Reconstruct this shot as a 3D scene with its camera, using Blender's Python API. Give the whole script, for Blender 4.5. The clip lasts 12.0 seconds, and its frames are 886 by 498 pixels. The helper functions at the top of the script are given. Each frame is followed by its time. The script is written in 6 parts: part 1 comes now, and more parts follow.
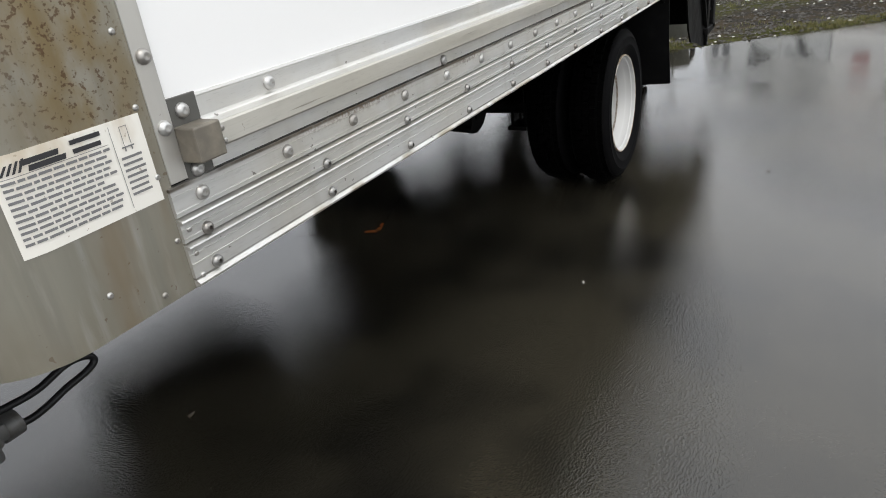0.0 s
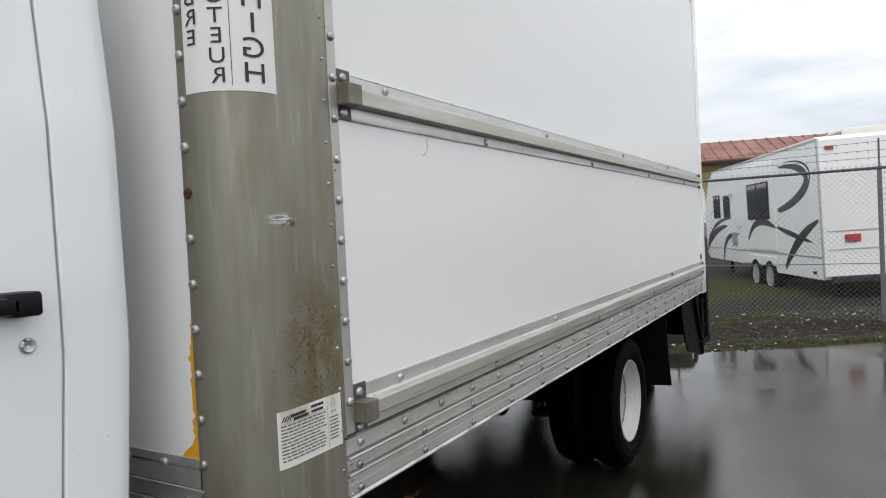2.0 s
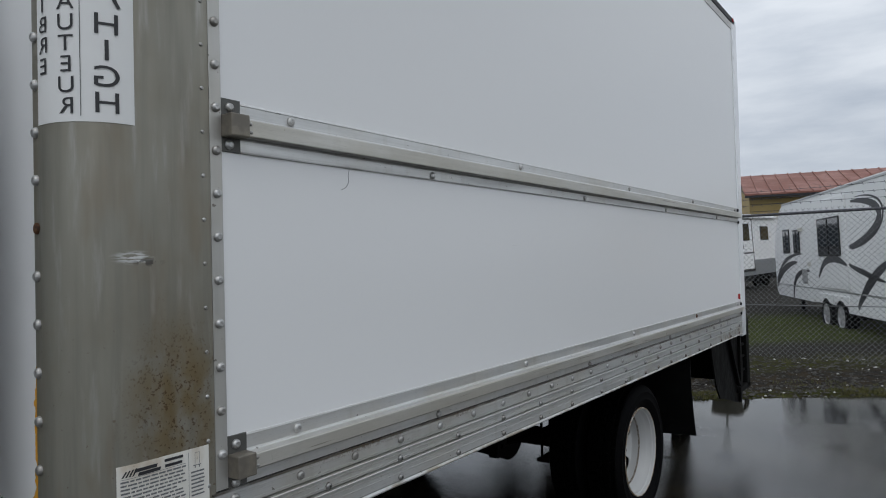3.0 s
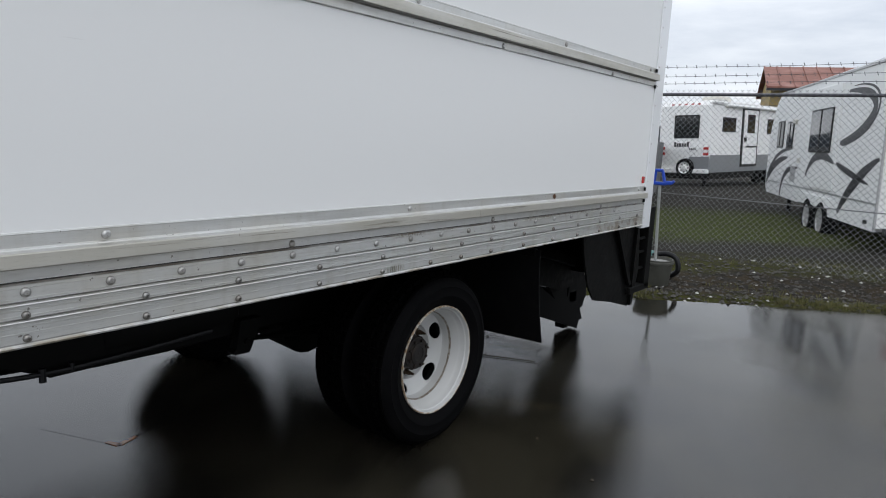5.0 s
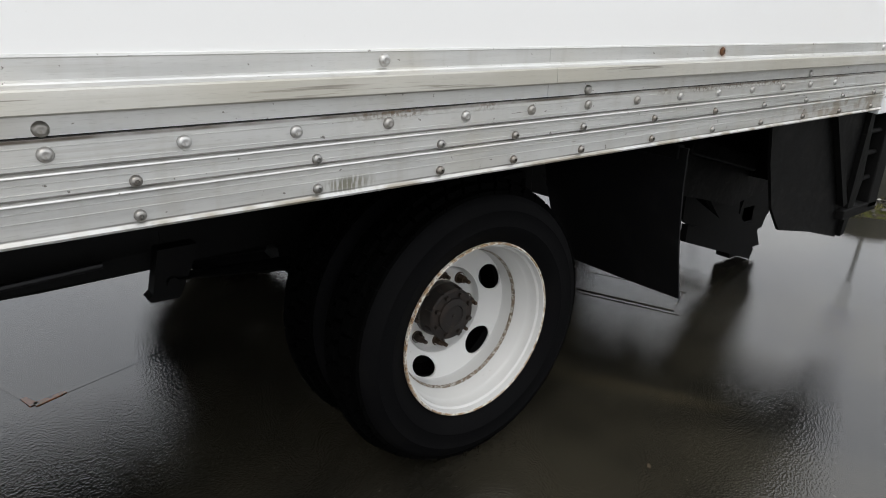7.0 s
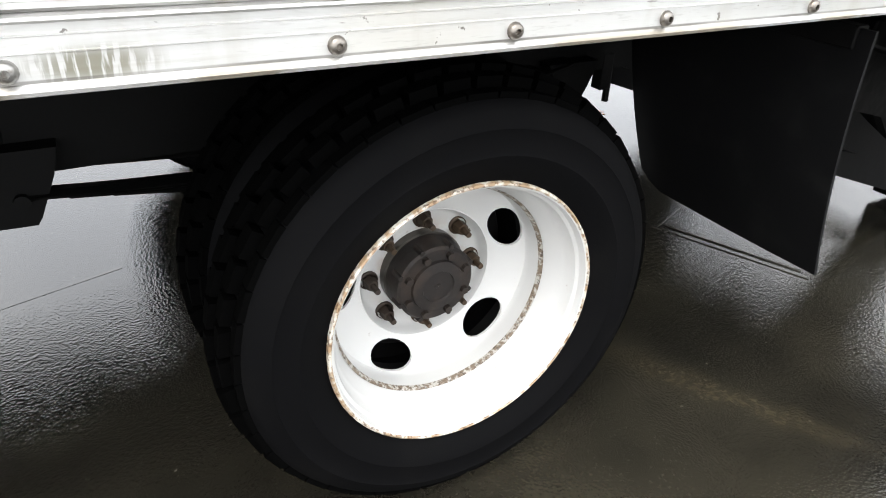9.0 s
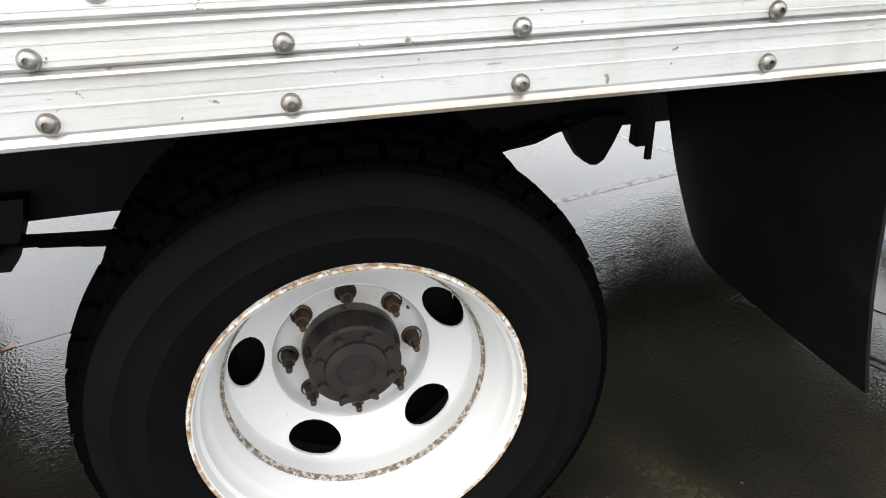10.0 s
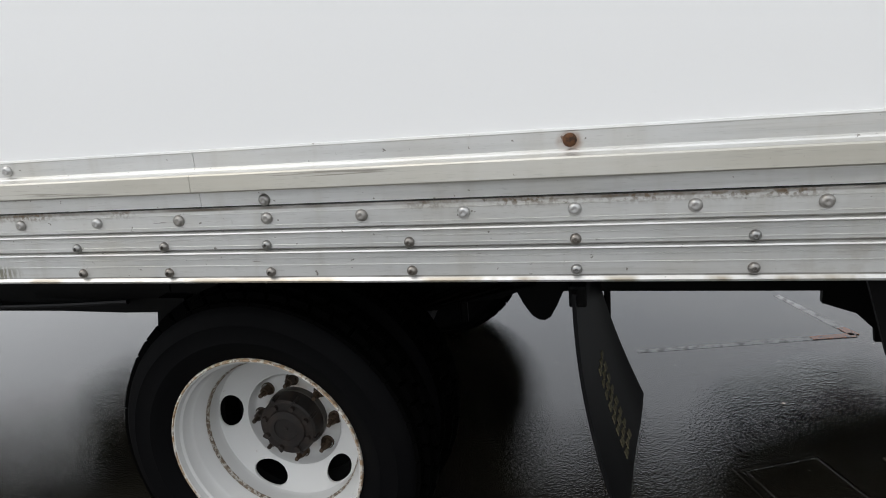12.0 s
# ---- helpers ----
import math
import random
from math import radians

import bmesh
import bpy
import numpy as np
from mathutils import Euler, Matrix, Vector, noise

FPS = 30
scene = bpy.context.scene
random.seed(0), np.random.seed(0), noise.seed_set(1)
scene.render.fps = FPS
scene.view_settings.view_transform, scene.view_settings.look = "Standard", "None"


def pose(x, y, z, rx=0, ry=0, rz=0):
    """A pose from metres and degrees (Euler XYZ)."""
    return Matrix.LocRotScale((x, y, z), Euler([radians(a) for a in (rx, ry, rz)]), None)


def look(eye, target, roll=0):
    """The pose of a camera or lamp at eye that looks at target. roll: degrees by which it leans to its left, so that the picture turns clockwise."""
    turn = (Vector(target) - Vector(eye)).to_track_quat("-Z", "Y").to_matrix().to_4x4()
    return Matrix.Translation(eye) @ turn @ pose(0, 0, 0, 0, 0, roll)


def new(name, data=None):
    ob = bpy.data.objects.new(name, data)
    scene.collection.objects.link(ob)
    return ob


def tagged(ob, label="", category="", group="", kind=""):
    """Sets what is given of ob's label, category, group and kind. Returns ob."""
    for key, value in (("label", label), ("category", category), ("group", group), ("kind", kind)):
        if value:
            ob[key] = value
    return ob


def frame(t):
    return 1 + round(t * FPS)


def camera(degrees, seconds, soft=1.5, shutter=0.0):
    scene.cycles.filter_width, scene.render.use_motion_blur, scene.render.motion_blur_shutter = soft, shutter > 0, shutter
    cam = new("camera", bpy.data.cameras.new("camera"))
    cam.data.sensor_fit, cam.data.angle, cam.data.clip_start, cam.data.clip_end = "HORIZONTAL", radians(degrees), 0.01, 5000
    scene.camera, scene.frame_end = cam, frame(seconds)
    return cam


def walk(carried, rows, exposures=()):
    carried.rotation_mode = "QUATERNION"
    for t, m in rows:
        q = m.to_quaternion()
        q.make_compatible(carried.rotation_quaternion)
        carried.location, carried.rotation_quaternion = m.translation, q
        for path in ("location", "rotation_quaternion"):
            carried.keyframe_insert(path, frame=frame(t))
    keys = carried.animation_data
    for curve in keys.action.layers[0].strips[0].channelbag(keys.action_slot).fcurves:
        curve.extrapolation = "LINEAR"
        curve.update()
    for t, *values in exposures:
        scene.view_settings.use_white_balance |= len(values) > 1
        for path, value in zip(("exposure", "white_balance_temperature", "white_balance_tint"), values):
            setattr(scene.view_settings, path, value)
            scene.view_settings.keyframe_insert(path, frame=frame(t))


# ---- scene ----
cam = camera(66.9, 12.0, soft=1.0)
PATH = [
    (0, (-0.585, -0.832, 1.395), (0.968, 0.109, 0.557), -7.5),
    (0.5, (-0.852, -0.954, 1.377), (0.644, 0.016, 0.472), 1.7),
    (1, (-1.095, -1.009, 1.394), (0.343, 0.094, 0.549), 4.2),
    (1.5, (-1.27, -0.964, 1.471), (0.364, 0.054, 0.93), 0.1),
    (2, (-1.268, -1.074, 1.606), (0.457, -0.063, 1.558), -2.9),
    (2.5, (-1.185, -1.249, 1.656), (0.424, -0.07, 1.798), -1.8),
    (3, (-0.904, -1.358, 1.628), (0.71, -0.178, 1.668), -1.5),
    (3.5, (-0.487, -1.475, 1.61), (1.173, -0.366, 1.493), 0.5),
    (5.5, (0.99, -1.754, 1.474), (2.468, -0.464, 1.082), 3.2),
    (6, (1.315, -1.703, 1.443), (2.668, -0.298, 1.004), 3.6),
    (6.5, (1.651, -1.365, 1.363), (3.001, 0.024, 0.866), 3.2),
    (7, (1.967, -1.141, 1.317), (3.144, 0.322, 0.627), 2.1),
    (7.5, (2.245, -0.832, 1.211), (3.365, 0.6, 0.378), 5.5),
    (9.5, (2.787, -0.685, 1.141), (3.482, 0.888, 0.12), 0.7),
    (10, (3.069, -0.689, 1.144), (3.488, 1.039, 0.229), -1.5),
    (10.3, (3.254, -0.714, 1.177), (3.373, 1.065, 0.27), -2.9),
    (10.5, (3.361, -0.799, 1.206), (3.362, 0.998, 0.327), -1.9),
    (11, (3.587, -0.908, 1.254), (3.358, 0.907, 0.445), -1.3),
    (11.5, (3.889, -0.973, 1.276), (3.708, 0.905, 0.612), -2.2),
    (12, (4.013, -1.201, 1.359), (3.514, 0.659, 0.82), -5.1),
]
EXPOSURES = [(0, 0.90, 6600, 10), (0.5, 1.56, 6600, 10), (1.0, 2.25, 6650, 10), (1.5, 1.43, 6600, 10), (2.0, 0.30, 6500, 10), (2.5, -0.30, 6250, 9), (3.0, -0.34, 6100, 9), (3.5, -0.22, 6100, 9), (5.5, 0.31, 6300, 10), (6.0, 0.47, 6400, 10), (6.5, 0.42, 6500, 10), (7.5, 1.28, 6650, 10), (9.5, 2.02, 6600, 10), (10.0, 1.85, 6600, 10), (10.5, 1.68, 6550, 10), (11.0, 1.32, 6550, 10), (11.5, 1.03, 6500, 10), (12, 0.56, 6500, 10)]
walk(cam, [(t, look(*p)) for t, *p in PATH], EXPOSURES)

# ---- sky and light: overcast winter day ----
world = bpy.data.worlds.new("overcast_sky")
scene.world = world
world.use_nodes = True
wn, wl = world.node_tree.nodes, world.node_tree.links
SUN_ROT, SUN_EL = radians(238), radians(56)
sky = wn.new("ShaderNodeTexSky")
sky.sky_type = "NISHITA"
sky.sun_disc = False
sky.sun_elevation, sky.sun_rotation = SUN_EL, SUN_ROT
sky.air_density, sky.dust_density = 1.0, 4.0
tc = wn.new("ShaderNodeTexCoord")
mp = wn.new("ShaderNodeMapping")
mp.inputs["Scale"].default_value = (1.0, 1.0, 4.5)
wl.new(tc.outputs["Generated"], mp.inputs["Vector"])
cloud = wn.new("ShaderNodeTexNoise")
cloud.inputs["Scale"].default_value = 2.6
cloud.inputs["Detail"].default_value = 7
cloud.inputs["Roughness"].default_value = 0.55
wl.new(mp.outputs["Vector"], cloud.inputs["Vector"])
ramp = wn.new("ShaderNodeValToRGB")
ramp.color_ramp.elements[0].position, ramp.color_ramp.elements[0].color = 0.34, (6.6, 7.0, 7.6, 1)
ramp.color_ramp.elements[1].position, ramp.color_ramp.elements[1].color = 0.66, (10.6, 10.7, 10.8, 1)
wl.new(cloud.outputs["Fac"], ramp.inputs["Fac"])
mixs = wn.new("ShaderNodeMix")
mixs.data_type = "RGBA"
mixs.inputs["Factor"].default_value = 0.9
wl.new(sky.outputs["Color"], mixs.inputs["A"])
wl.new(ramp.outputs["Color"], mixs.inputs["B"])
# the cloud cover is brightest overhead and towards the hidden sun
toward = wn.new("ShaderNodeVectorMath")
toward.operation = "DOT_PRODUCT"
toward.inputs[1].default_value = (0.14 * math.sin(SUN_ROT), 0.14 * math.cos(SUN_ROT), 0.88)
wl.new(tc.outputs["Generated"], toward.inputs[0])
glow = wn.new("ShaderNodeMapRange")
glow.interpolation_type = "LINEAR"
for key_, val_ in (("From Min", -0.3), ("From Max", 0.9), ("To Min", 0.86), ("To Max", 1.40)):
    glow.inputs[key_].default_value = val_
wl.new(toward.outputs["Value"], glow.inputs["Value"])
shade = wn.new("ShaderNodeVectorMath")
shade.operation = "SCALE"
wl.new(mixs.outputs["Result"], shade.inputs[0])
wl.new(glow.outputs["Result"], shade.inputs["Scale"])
bg = wn["Background"]
bg.inputs["Strength"].default_value = 0.1
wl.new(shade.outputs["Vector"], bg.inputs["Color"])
sun_data = bpy.data.lights.new("sun", "SUN")
sun_data.energy, sun_data.angle, sun_data.color = 0.5, radians(40), (1.0, 0.97, 0.93)
sun = new("sun", sun_data)
sun.rotation_euler = (radians(90) - SUN_EL, 0, radians(180) - SUN_ROT)


# ---- materials ----
class Mat:
    """A node material on the Principled shader, with short helpers."""

    def __init__(self, name, color, rough=0.5, metal=0.0, coat=0.0, ior=1.45, spec=0.5):
        self.m = bpy.data.materials.new(name)
        self.m.use_nodes = True
        self.n, self.l = self.m.node_tree.nodes, self.m.node_tree.links
        self.b = self.n["Principled BSDF"]
        self.b.inputs["Base Color"].default_value = (*color, 1)
        self.b.inputs["Roughness"].default_value = rough
        self.b.inputs["Metallic"].default_value = metal
        self.b.inputs["Coat Weight"].default_value = coat
        self.b.inputs["IOR"].default_value = ior
        self.b.inputs["Specular IOR Level"].default_value = spec
        self.col = None
        self.base = (*color, 1)
        geo = self.n.new("ShaderNodeNewGeometry")
        self.pos = geo.outputs["Position"]

    def own(self):
        """Coordinates of the object itself, for things that are turned or repeated."""
        self.pos = self.n.new("ShaderNodeTexCoord").outputs["Object"]
        return self

    def noise(self, scale, detail=4, stretch=(1, 1, 1), rough=0.55):
        mpn = self.n.new("ShaderNodeMapping")
        mpn.inputs["Scale"].default_value = stretch
        self.l.new(self.pos, mpn.inputs["Vector"])
        t = self.n.new("ShaderNodeTexNoise")
        t.inputs["Scale"].default_value = scale
        t.inputs["Detail"].default_value = detail
        t.inputs["Roughness"].default_value = rough
        self.l.new(mpn.outputs["Vector"], t.inputs["Vector"])
        return t.outputs["Fac"]

    def cells(self, scale, stretch=(1, 1, 1)):
        mpn = self.n.new("ShaderNodeMapping")
        mpn.inputs["Scale"].default_value = stretch
        self.l.new(self.pos, mpn.inputs["Vector"])
        t = self.n.new("ShaderNodeTexVoronoi")
        t.inputs["Scale"].default_value = scale
        self.l.new(mpn.outputs["Vector"], t.inputs["Vector"])
        return t.outputs["Distance"]

    def span(self, fac, lo, hi, out0=0.0, out1=1.0):
        r = self.n.new("ShaderNodeMapRange")
        r.interpolation_type = "SMOOTHSTEP"
        for k, v in (("From Min", lo), ("From Max", hi), ("To Min", out0), ("To Max", out1)):
            r.inputs[k].default_value = v
        self.l.new(fac, r.inputs["Value"])
        return r.outputs["Result"]

    def calc(self, op, a, b=0.0):
        c = self.n.new("ShaderNodeMath")
        c.operation = op
        for k, v in ((0, a), (1, b)):
            if isinstance(v, (int, float)):
                c.inputs[k].default_value = v
            else:
                self.l.new(v, c.inputs[k])
        return c.outputs[0]

    def axis(self, i):
        sx = self.n.new("ShaderNodeSeparateXYZ")
        self.l.new(self.pos, sx.inputs[0])
        return sx.outputs[i]

    def near(self, center, size):
        """1 inside an ellipsoid round center, 0 outside."""
        v = self.n.new("ShaderNodeVectorMath")
        v.operation = "SUBTRACT"
        v.inputs[1].default_value = center
        self.l.new(self.pos, v.inputs[0])
        w = self.n.new("ShaderNodeVectorMath")
        w.operation = "DIVIDE"
        w.inputs[1].default_value = size
        self.l.new(v.outputs[0], w.inputs[0])
        q = self.n.new("ShaderNodeVectorMath")
        q.operation = "LENGTH"
        self.l.new(w.outputs[0], q.inputs[0])
        return self.span(q.outputs["Value"], 0.25, 1.0, 1.0, 0.0)

    def tint(self, fac, color):
        mx = self.n.new("ShaderNodeMix")
        mx.data_type = "RGBA"
        self.l.new(fac, mx.inputs["Factor"])
        if self.col is None:
            mx.inputs["A"].default_value = self.base
        else:
            self.l.new(self.col, mx.inputs["A"])
        mx.inputs["B"].default_value = (*color, 1)
        self.col = mx.outputs["Result"]
        self.l.new(self.col, self.b.inputs["Base Color"])
        return self

    def rough(self, fac):
        self.l.new(fac, self.b.inputs["Roughness"])
        return self

    def metal(self, fac):
        self.l.new(fac, self.b.inputs["Metallic"])
        return self

    def bump(self, fac, strength, distance=0.002):
        bp = self.n.new("ShaderNodeBump")
        bp.inputs["Strength"].default_value = strength
        bp.inputs["Distance"].default_value = distance
        self.l.new(fac, bp.inputs["Height"])
        old = self.b.inputs["Normal"]
        if old.is_linked:
            self.l.new(old.links[0].from_socket, bp.inputs["Normal"])
        self.l.new(bp.outputs["Normal"], old)
        return self

    def vary(self, color, amount):
        """Piece by piece difference."""
        oi = self.n.new("ShaderNodeObjectInfo")
        return self.tint(self.calc("MULTIPLY", oi.outputs["Random"], amount), color)


# wet asphalt: smooth film in the low spots, open aggregate elsewhere
A = Mat("wet_asphalt", (0.0045, 0.0044, 0.0039), 0.1, ior=1.56)
puddle = A.span(A.noise(0.5, 3), 0.35, 0.75, 0.1, 0.6)
grit = A.cells(135)
fine = A.noise(420, 3)
pool = A.calc("MULTIPLY", A.near((6.6, -0.2, 0), (2.8, 3.4, 1)), A.span(A.noise(0.8, 3), 0.28, 0.5))
wet = A.calc("MAXIMUM", puddle, pool)
dry = A.calc("SUBTRACT", 1.0, wet)
A.tint(A.span(A.noise(95, 3), 0.5, 0.75), (0.020, 0.0185, 0.0145))
A.tint(A.span(A.noise(1.1, 4), 0.36, 0.62, 0.1, 0.8), (0.032, 0.0285, 0.020))
A.tint(A.span(A.noise(60, 2), 0.735, 0.76, 0, 0.8), (0.16, 0.15, 0.13))
along = A.calc("SUBTRACT", A.calc("ADD", A.calc("MULTIPLY", A.axis(0), 0.866), A.calc("MULTIPLY", A.axis(1), 0.5)), 3.412)
silt = A.calc("MULTIPLY", A.near((3.89, 0.08, 0), (0.50, 0.50, 1)), A.span(A.calc("ABSOLUTE", A.calc("ADD", along, A.calc("MULTIPLY", A.calc("SUBTRACT", A.noise(14, 4), 0.5), 0.10))), 0.015, 0.06, 1, 0))
A.tint(A.calc("MULTIPLY", silt, A.span(A.noise(60, 4), 0.35, 0.65, 0.1, 0.5)), (0.05, 0.041, 0.024))
A.rough(A.calc("ADD", A.calc("MULTIPLY", A.calc("SUBTRACT", 1.0, pool), 0.035), A.calc("ADD", A.calc("MULTIPLY", dry, 0.045), A.calc("MULTIPLY", A.noise(2.2, 4), 0.04))))
A.bump(A.calc("MULTIPLY", grit, A.calc("ADD", A.calc("MULTIPLY", dry, 0.9), 0.10)), 0.22, 0.004)
A.bump(A.calc("MULTIPLY", fine, dry), 0.12, 0.001)
A.bump(A.noise(34, 3), 0.013, 0.006)
M_ASPHALT = A.m

D = Mat("gravel_dirt", (0.016, 0.015, 0.013), 0.9, spec=0.06)
off = D.calc("ADD", D.calc("SUBTRACT", D.calc("ADD", D.axis(0), D.calc("MULTIPLY", D.axis(1), 0.66)), 7.52), D.calc("MULTIPLY", D.calc("SUBTRACT", D.noise(0.6, 5), 0.5), 3.0))
D.tint(D.span(D.cells(38), 0.15, 0.55), (0.036, 0.0335, 0.029))
D.tint(D.span(D.noise(30, 5), 0.5, 0.7), (0.024, 0.022, 0.018))
turf = D.calc("MULTIPLY", D.calc("MULTIPLY", D.span(off, 3.6, 5.2), D.span(off, 12.5, 9.0)), D.span(D.noise(9, 5), 0.34, 0.6, 0.25, 0.9))
D.tint(turf, (0.050, 0.064, 0.008))
verge = D.calc("MULTIPLY", D.span(off, 1.3, 1.8), D.span(off, 2.9, 2.2))
D.tint(D.calc("MULTIPLY", verge, D.span(D.noise(12, 4), 0.35, 0.6, 0.1, 0.85)), (0.050, 0.052, 0.013))
D.tint(D.calc("MULTIPLY", D.span(off, 1.9, 1.2), D.span(D.noise(7, 5), 0.42, 0.6, 0, 0.7)), (0.045, 0.034, 0.020))
lip = D.calc("ADD", D.calc("SUBTRACT", D.calc("ADD", D.axis(0), D.calc("MULTIPLY", D.axis(1), 0.66)), 7.52), D.calc("MULTIPLY", D.calc("SUBTRACT", D.noise(2.2, 5), 0.5), 0.7))
D.tint(D.calc("MULTIPLY", D.span(lip, 0.55, 0.25), D.span(D.noise(16, 4), 0.36, 0.6, 0.1, 0.9)), (0.044, 0.048, 0.010))
D.bump(D.cells(38), 0.8, 0.02).bump(D.noise(160, 4), 0.5, 0.005)
M_DIRT = D.m

S = Mat("stones", (0.046, 0.041, 0.033), 0.55)
isl = S.n.new("ShaderNodeNewGeometry").outputs["Random Per Island"]
S.tint(S.span(isl, 0.1, 0.6), (0.022, 0.018, 0.013)).tint(S.span(isl, 0.95, 0.96), (0.42, 0.41, 0.38))
S.bump(S.noise(90, 3), 0.4, 0.003)
M_STONE = S.m
S = Mat("moss_grass", (0.062, 0.070, 0.014), 0.8)
isl = S.n.new("ShaderNodeNewGeometry").outputs["Random Per Island"]
S.tint(isl, (0.13, 0.115, 0.04))
M_GRASS = S.m

# white fibreglass panel
W = Mat("white_panel", (0.80, 0.80, 0.79), 0.30, coat=0.15)
W.tint(W.span(W.noise(300, 2), 0.74, 0.76, 0, 0.35), (0.4, 0.38, 0.33))
W.tint(W.span(W.noise(9, 3, (0.25, 1, 6)), 0.74, 0.78, 0, 0.25), (0.5, 0.5, 0.48))
M_PANEL = W.m
W = Mat("white_cab_paint", (0.80, 0.81, 0.82), 0.22, coat=0.5)
W.tint(W.span(W.noise(3, 4), 0.5, 0.85, 0, 0.2), (0.68, 0.68, 0.66))
W.tint(W.span(W.noise(70, 2), 0.74, 0.78, 0, 0.3), (0.4, 0.38, 0.34))
M_CAB = W.m


def aluminium(name, base, stain, stretch, rough, metal):
    a = Mat(name, base, rough, metal)
    a.tint(a.span(a.noise(2.4, 5), 0.42, 0.72, 0, 0.65), stain)
    a.tint(a.span(a.noise(3.2, 5, stretch), 0.45, 0.7, 0, 0.5), tuple(c * 0.72 for c in base))
    return a


P = aluminium("weathered_corner_aluminium", (0.27, 0.258, 0.215), (0.21, 0.182, 0.13), (9, 9, 0.5), 0.45, 0.6)
P.tint(P.span(P.noise(11, 5, (3, 3, 0.35)), 0.54, 0.78, 0, 0.55), (0.44, 0.43, 0.40))
rust_spot = P.near((-0.055, 0.0, 1.33), (0.16, 0.25, 0.24))
P.tint(P.calc("MULTIPLY", rust_spot, P.span(P.noise(16, 5, (1, 1, 0.6)), 0.28, 0.6, 0, 0.8)), (0.175, 0.122, 0.045))
P.tint(P.calc("MULTIPLY", rust_spot, P.span(P.noise(150, 3), 0.55, 0.66, 0, 0.75)), (0.07, 0.035, 0.014))
P.tint(P.calc("MULTIPLY", P.span(P.axis(2), 1.75, 1.2), P.span(P.noise(75, 2), 0.70, 0.74, 0, 0.55)), (0.12, 0.075, 0.04))
P.tint(P.calc("MULTIPLY", P.span(P.noise(4, 4, (2, 2, 0.5)), 0.5, 0.66, 0, 0.5), P.span(P.axis(2), 2.4, 1.3)), (0.20, 0.14, 0.075))
scuff = P.near((-0.150, 0.0, 1.655), (0.055, 0.06, 0.018))
P.tint(P.calc("MULTIPLY", scuff, P.span(P.noise(60, 3, (0.4, 0.4, 3)), 0.45, 0.55, 0, 0.8)), (0.75, 0.75, 0.74))
P.tint(P.calc("MULTIPLY", P.near((-0.120, 0.0, 1.645), (0.045, 0.06, 0.012)), P.span(P.noise(45, 3), 0.5, 0.56, 0, 0.8)), (0.05, 0.045, 0.04))
P.rough(P.span(P.noise(5, 4, (4, 4, 0.6)), 0.3, 0.7, 0.36, 0.6)).bump(P.noise(2.6, 2, (1, 1, 0.5)), 0.15, 0.02)
M_POST = P.m

R = aluminium("extruded_rail_aluminium", (0.62, 0.62, 0.605), (0.56, 0.53, 0.46), (0.5, 9, 9), 0.4, 0.75)
R.tint(R.span(R.noise(6, 5, (0.25, 4, 14)), 0.58, 0.78, 0, 0.4), (0.38, 0.36, 0.31))
R.tint(R.span(R.noise(60, 3), 0.70, 0.735, 0, 0.75), (0.09, 0.075, 0.055))
R.tint(R.span(R.noise(30, 4, (0.35, 1, 2.5)), 0.71, 0.75, 0, 0.6), (0.10, 0.085, 0.07))
lowgrime = R.calc("MULTIPLY", R.span(R.axis(2), 0.963, 0.953), R.span(R.noise(8, 4), 0.45, 0.6, 0, 0.7))
R.tint(lowgrime, (0.22, 0.17, 0.09))
seam = R.calc("MULTIPLY", R.span(R.calc("ABSOLUTE", R.calc("SUBTRACT", R.axis(2), 1.106)), 0.001, 0.005, 1, 0), R.span(R.calc("ADD", R.noise(2.2, 4), R.calc("MULTIPLY", R.noise(24, 4, (0.5, 1, 1)), 0.5)), 0.6, 0.85, 0.3, 0.9))
R.tint(seam, (0.07, 0.05, 0.03))
run = R.calc("MULTIPLY", R.calc("MULTIPLY", R.span(R.axis(2), 1.086, 1.106), R.span(R.axis(2), 1.110, 1.108)), R.span(R.noise(3.1, 4, (1, 1, 0.1)), 0.5, 0.64))
R.tint(R.calc("MULTIPLY", run, R.span(R.noise(120, 4), 0.42, 0.6, 0, 0.85)), (0.13, 0.085, 0.045))
R.tint(R.calc("MULTIPLY", R.near((2.63, -0.01, 0.972), (0.075, 0.1, 0.022)), R.span(R.noise(70, 3, (2, 1, 0.3)), 0.4, 0.52, 0, 0.75)), (0.15, 0.14, 0.08))
R.tint(R.calc("MULTIPLY", R.near((3.938, -0.01, 1.205), (0.03, 0.1, 0.024)), R.span(R.noise(50, 3), 0.3, 0.6, 0.2, 0.9)), (0.24, 0.10, 0.025))
face = R.span(R.axis(1), -0.024, -0.029)
R.tint(R.calc("MULTIPLY", face, R.span(R.noise(1.7, 4, (1, 1, 3)), 0.3, 0.65, 0.5, 0.9)), (0.43, 0.408, 0.35))
R.tint(R.calc("MULTIPLY", face, R.span(R.noise(15, 5, (0.12, 1, 5)), 0.62, 0.68, 0, 0.7)), (0.16, 0.145, 0.12))
# shade in grooves and under hat edges, painted as dark lines; 1.9075 is sealant
shade_lines = R.span(R.noise(5, 5), 0.3, 0.7, 0.3, 0.8)
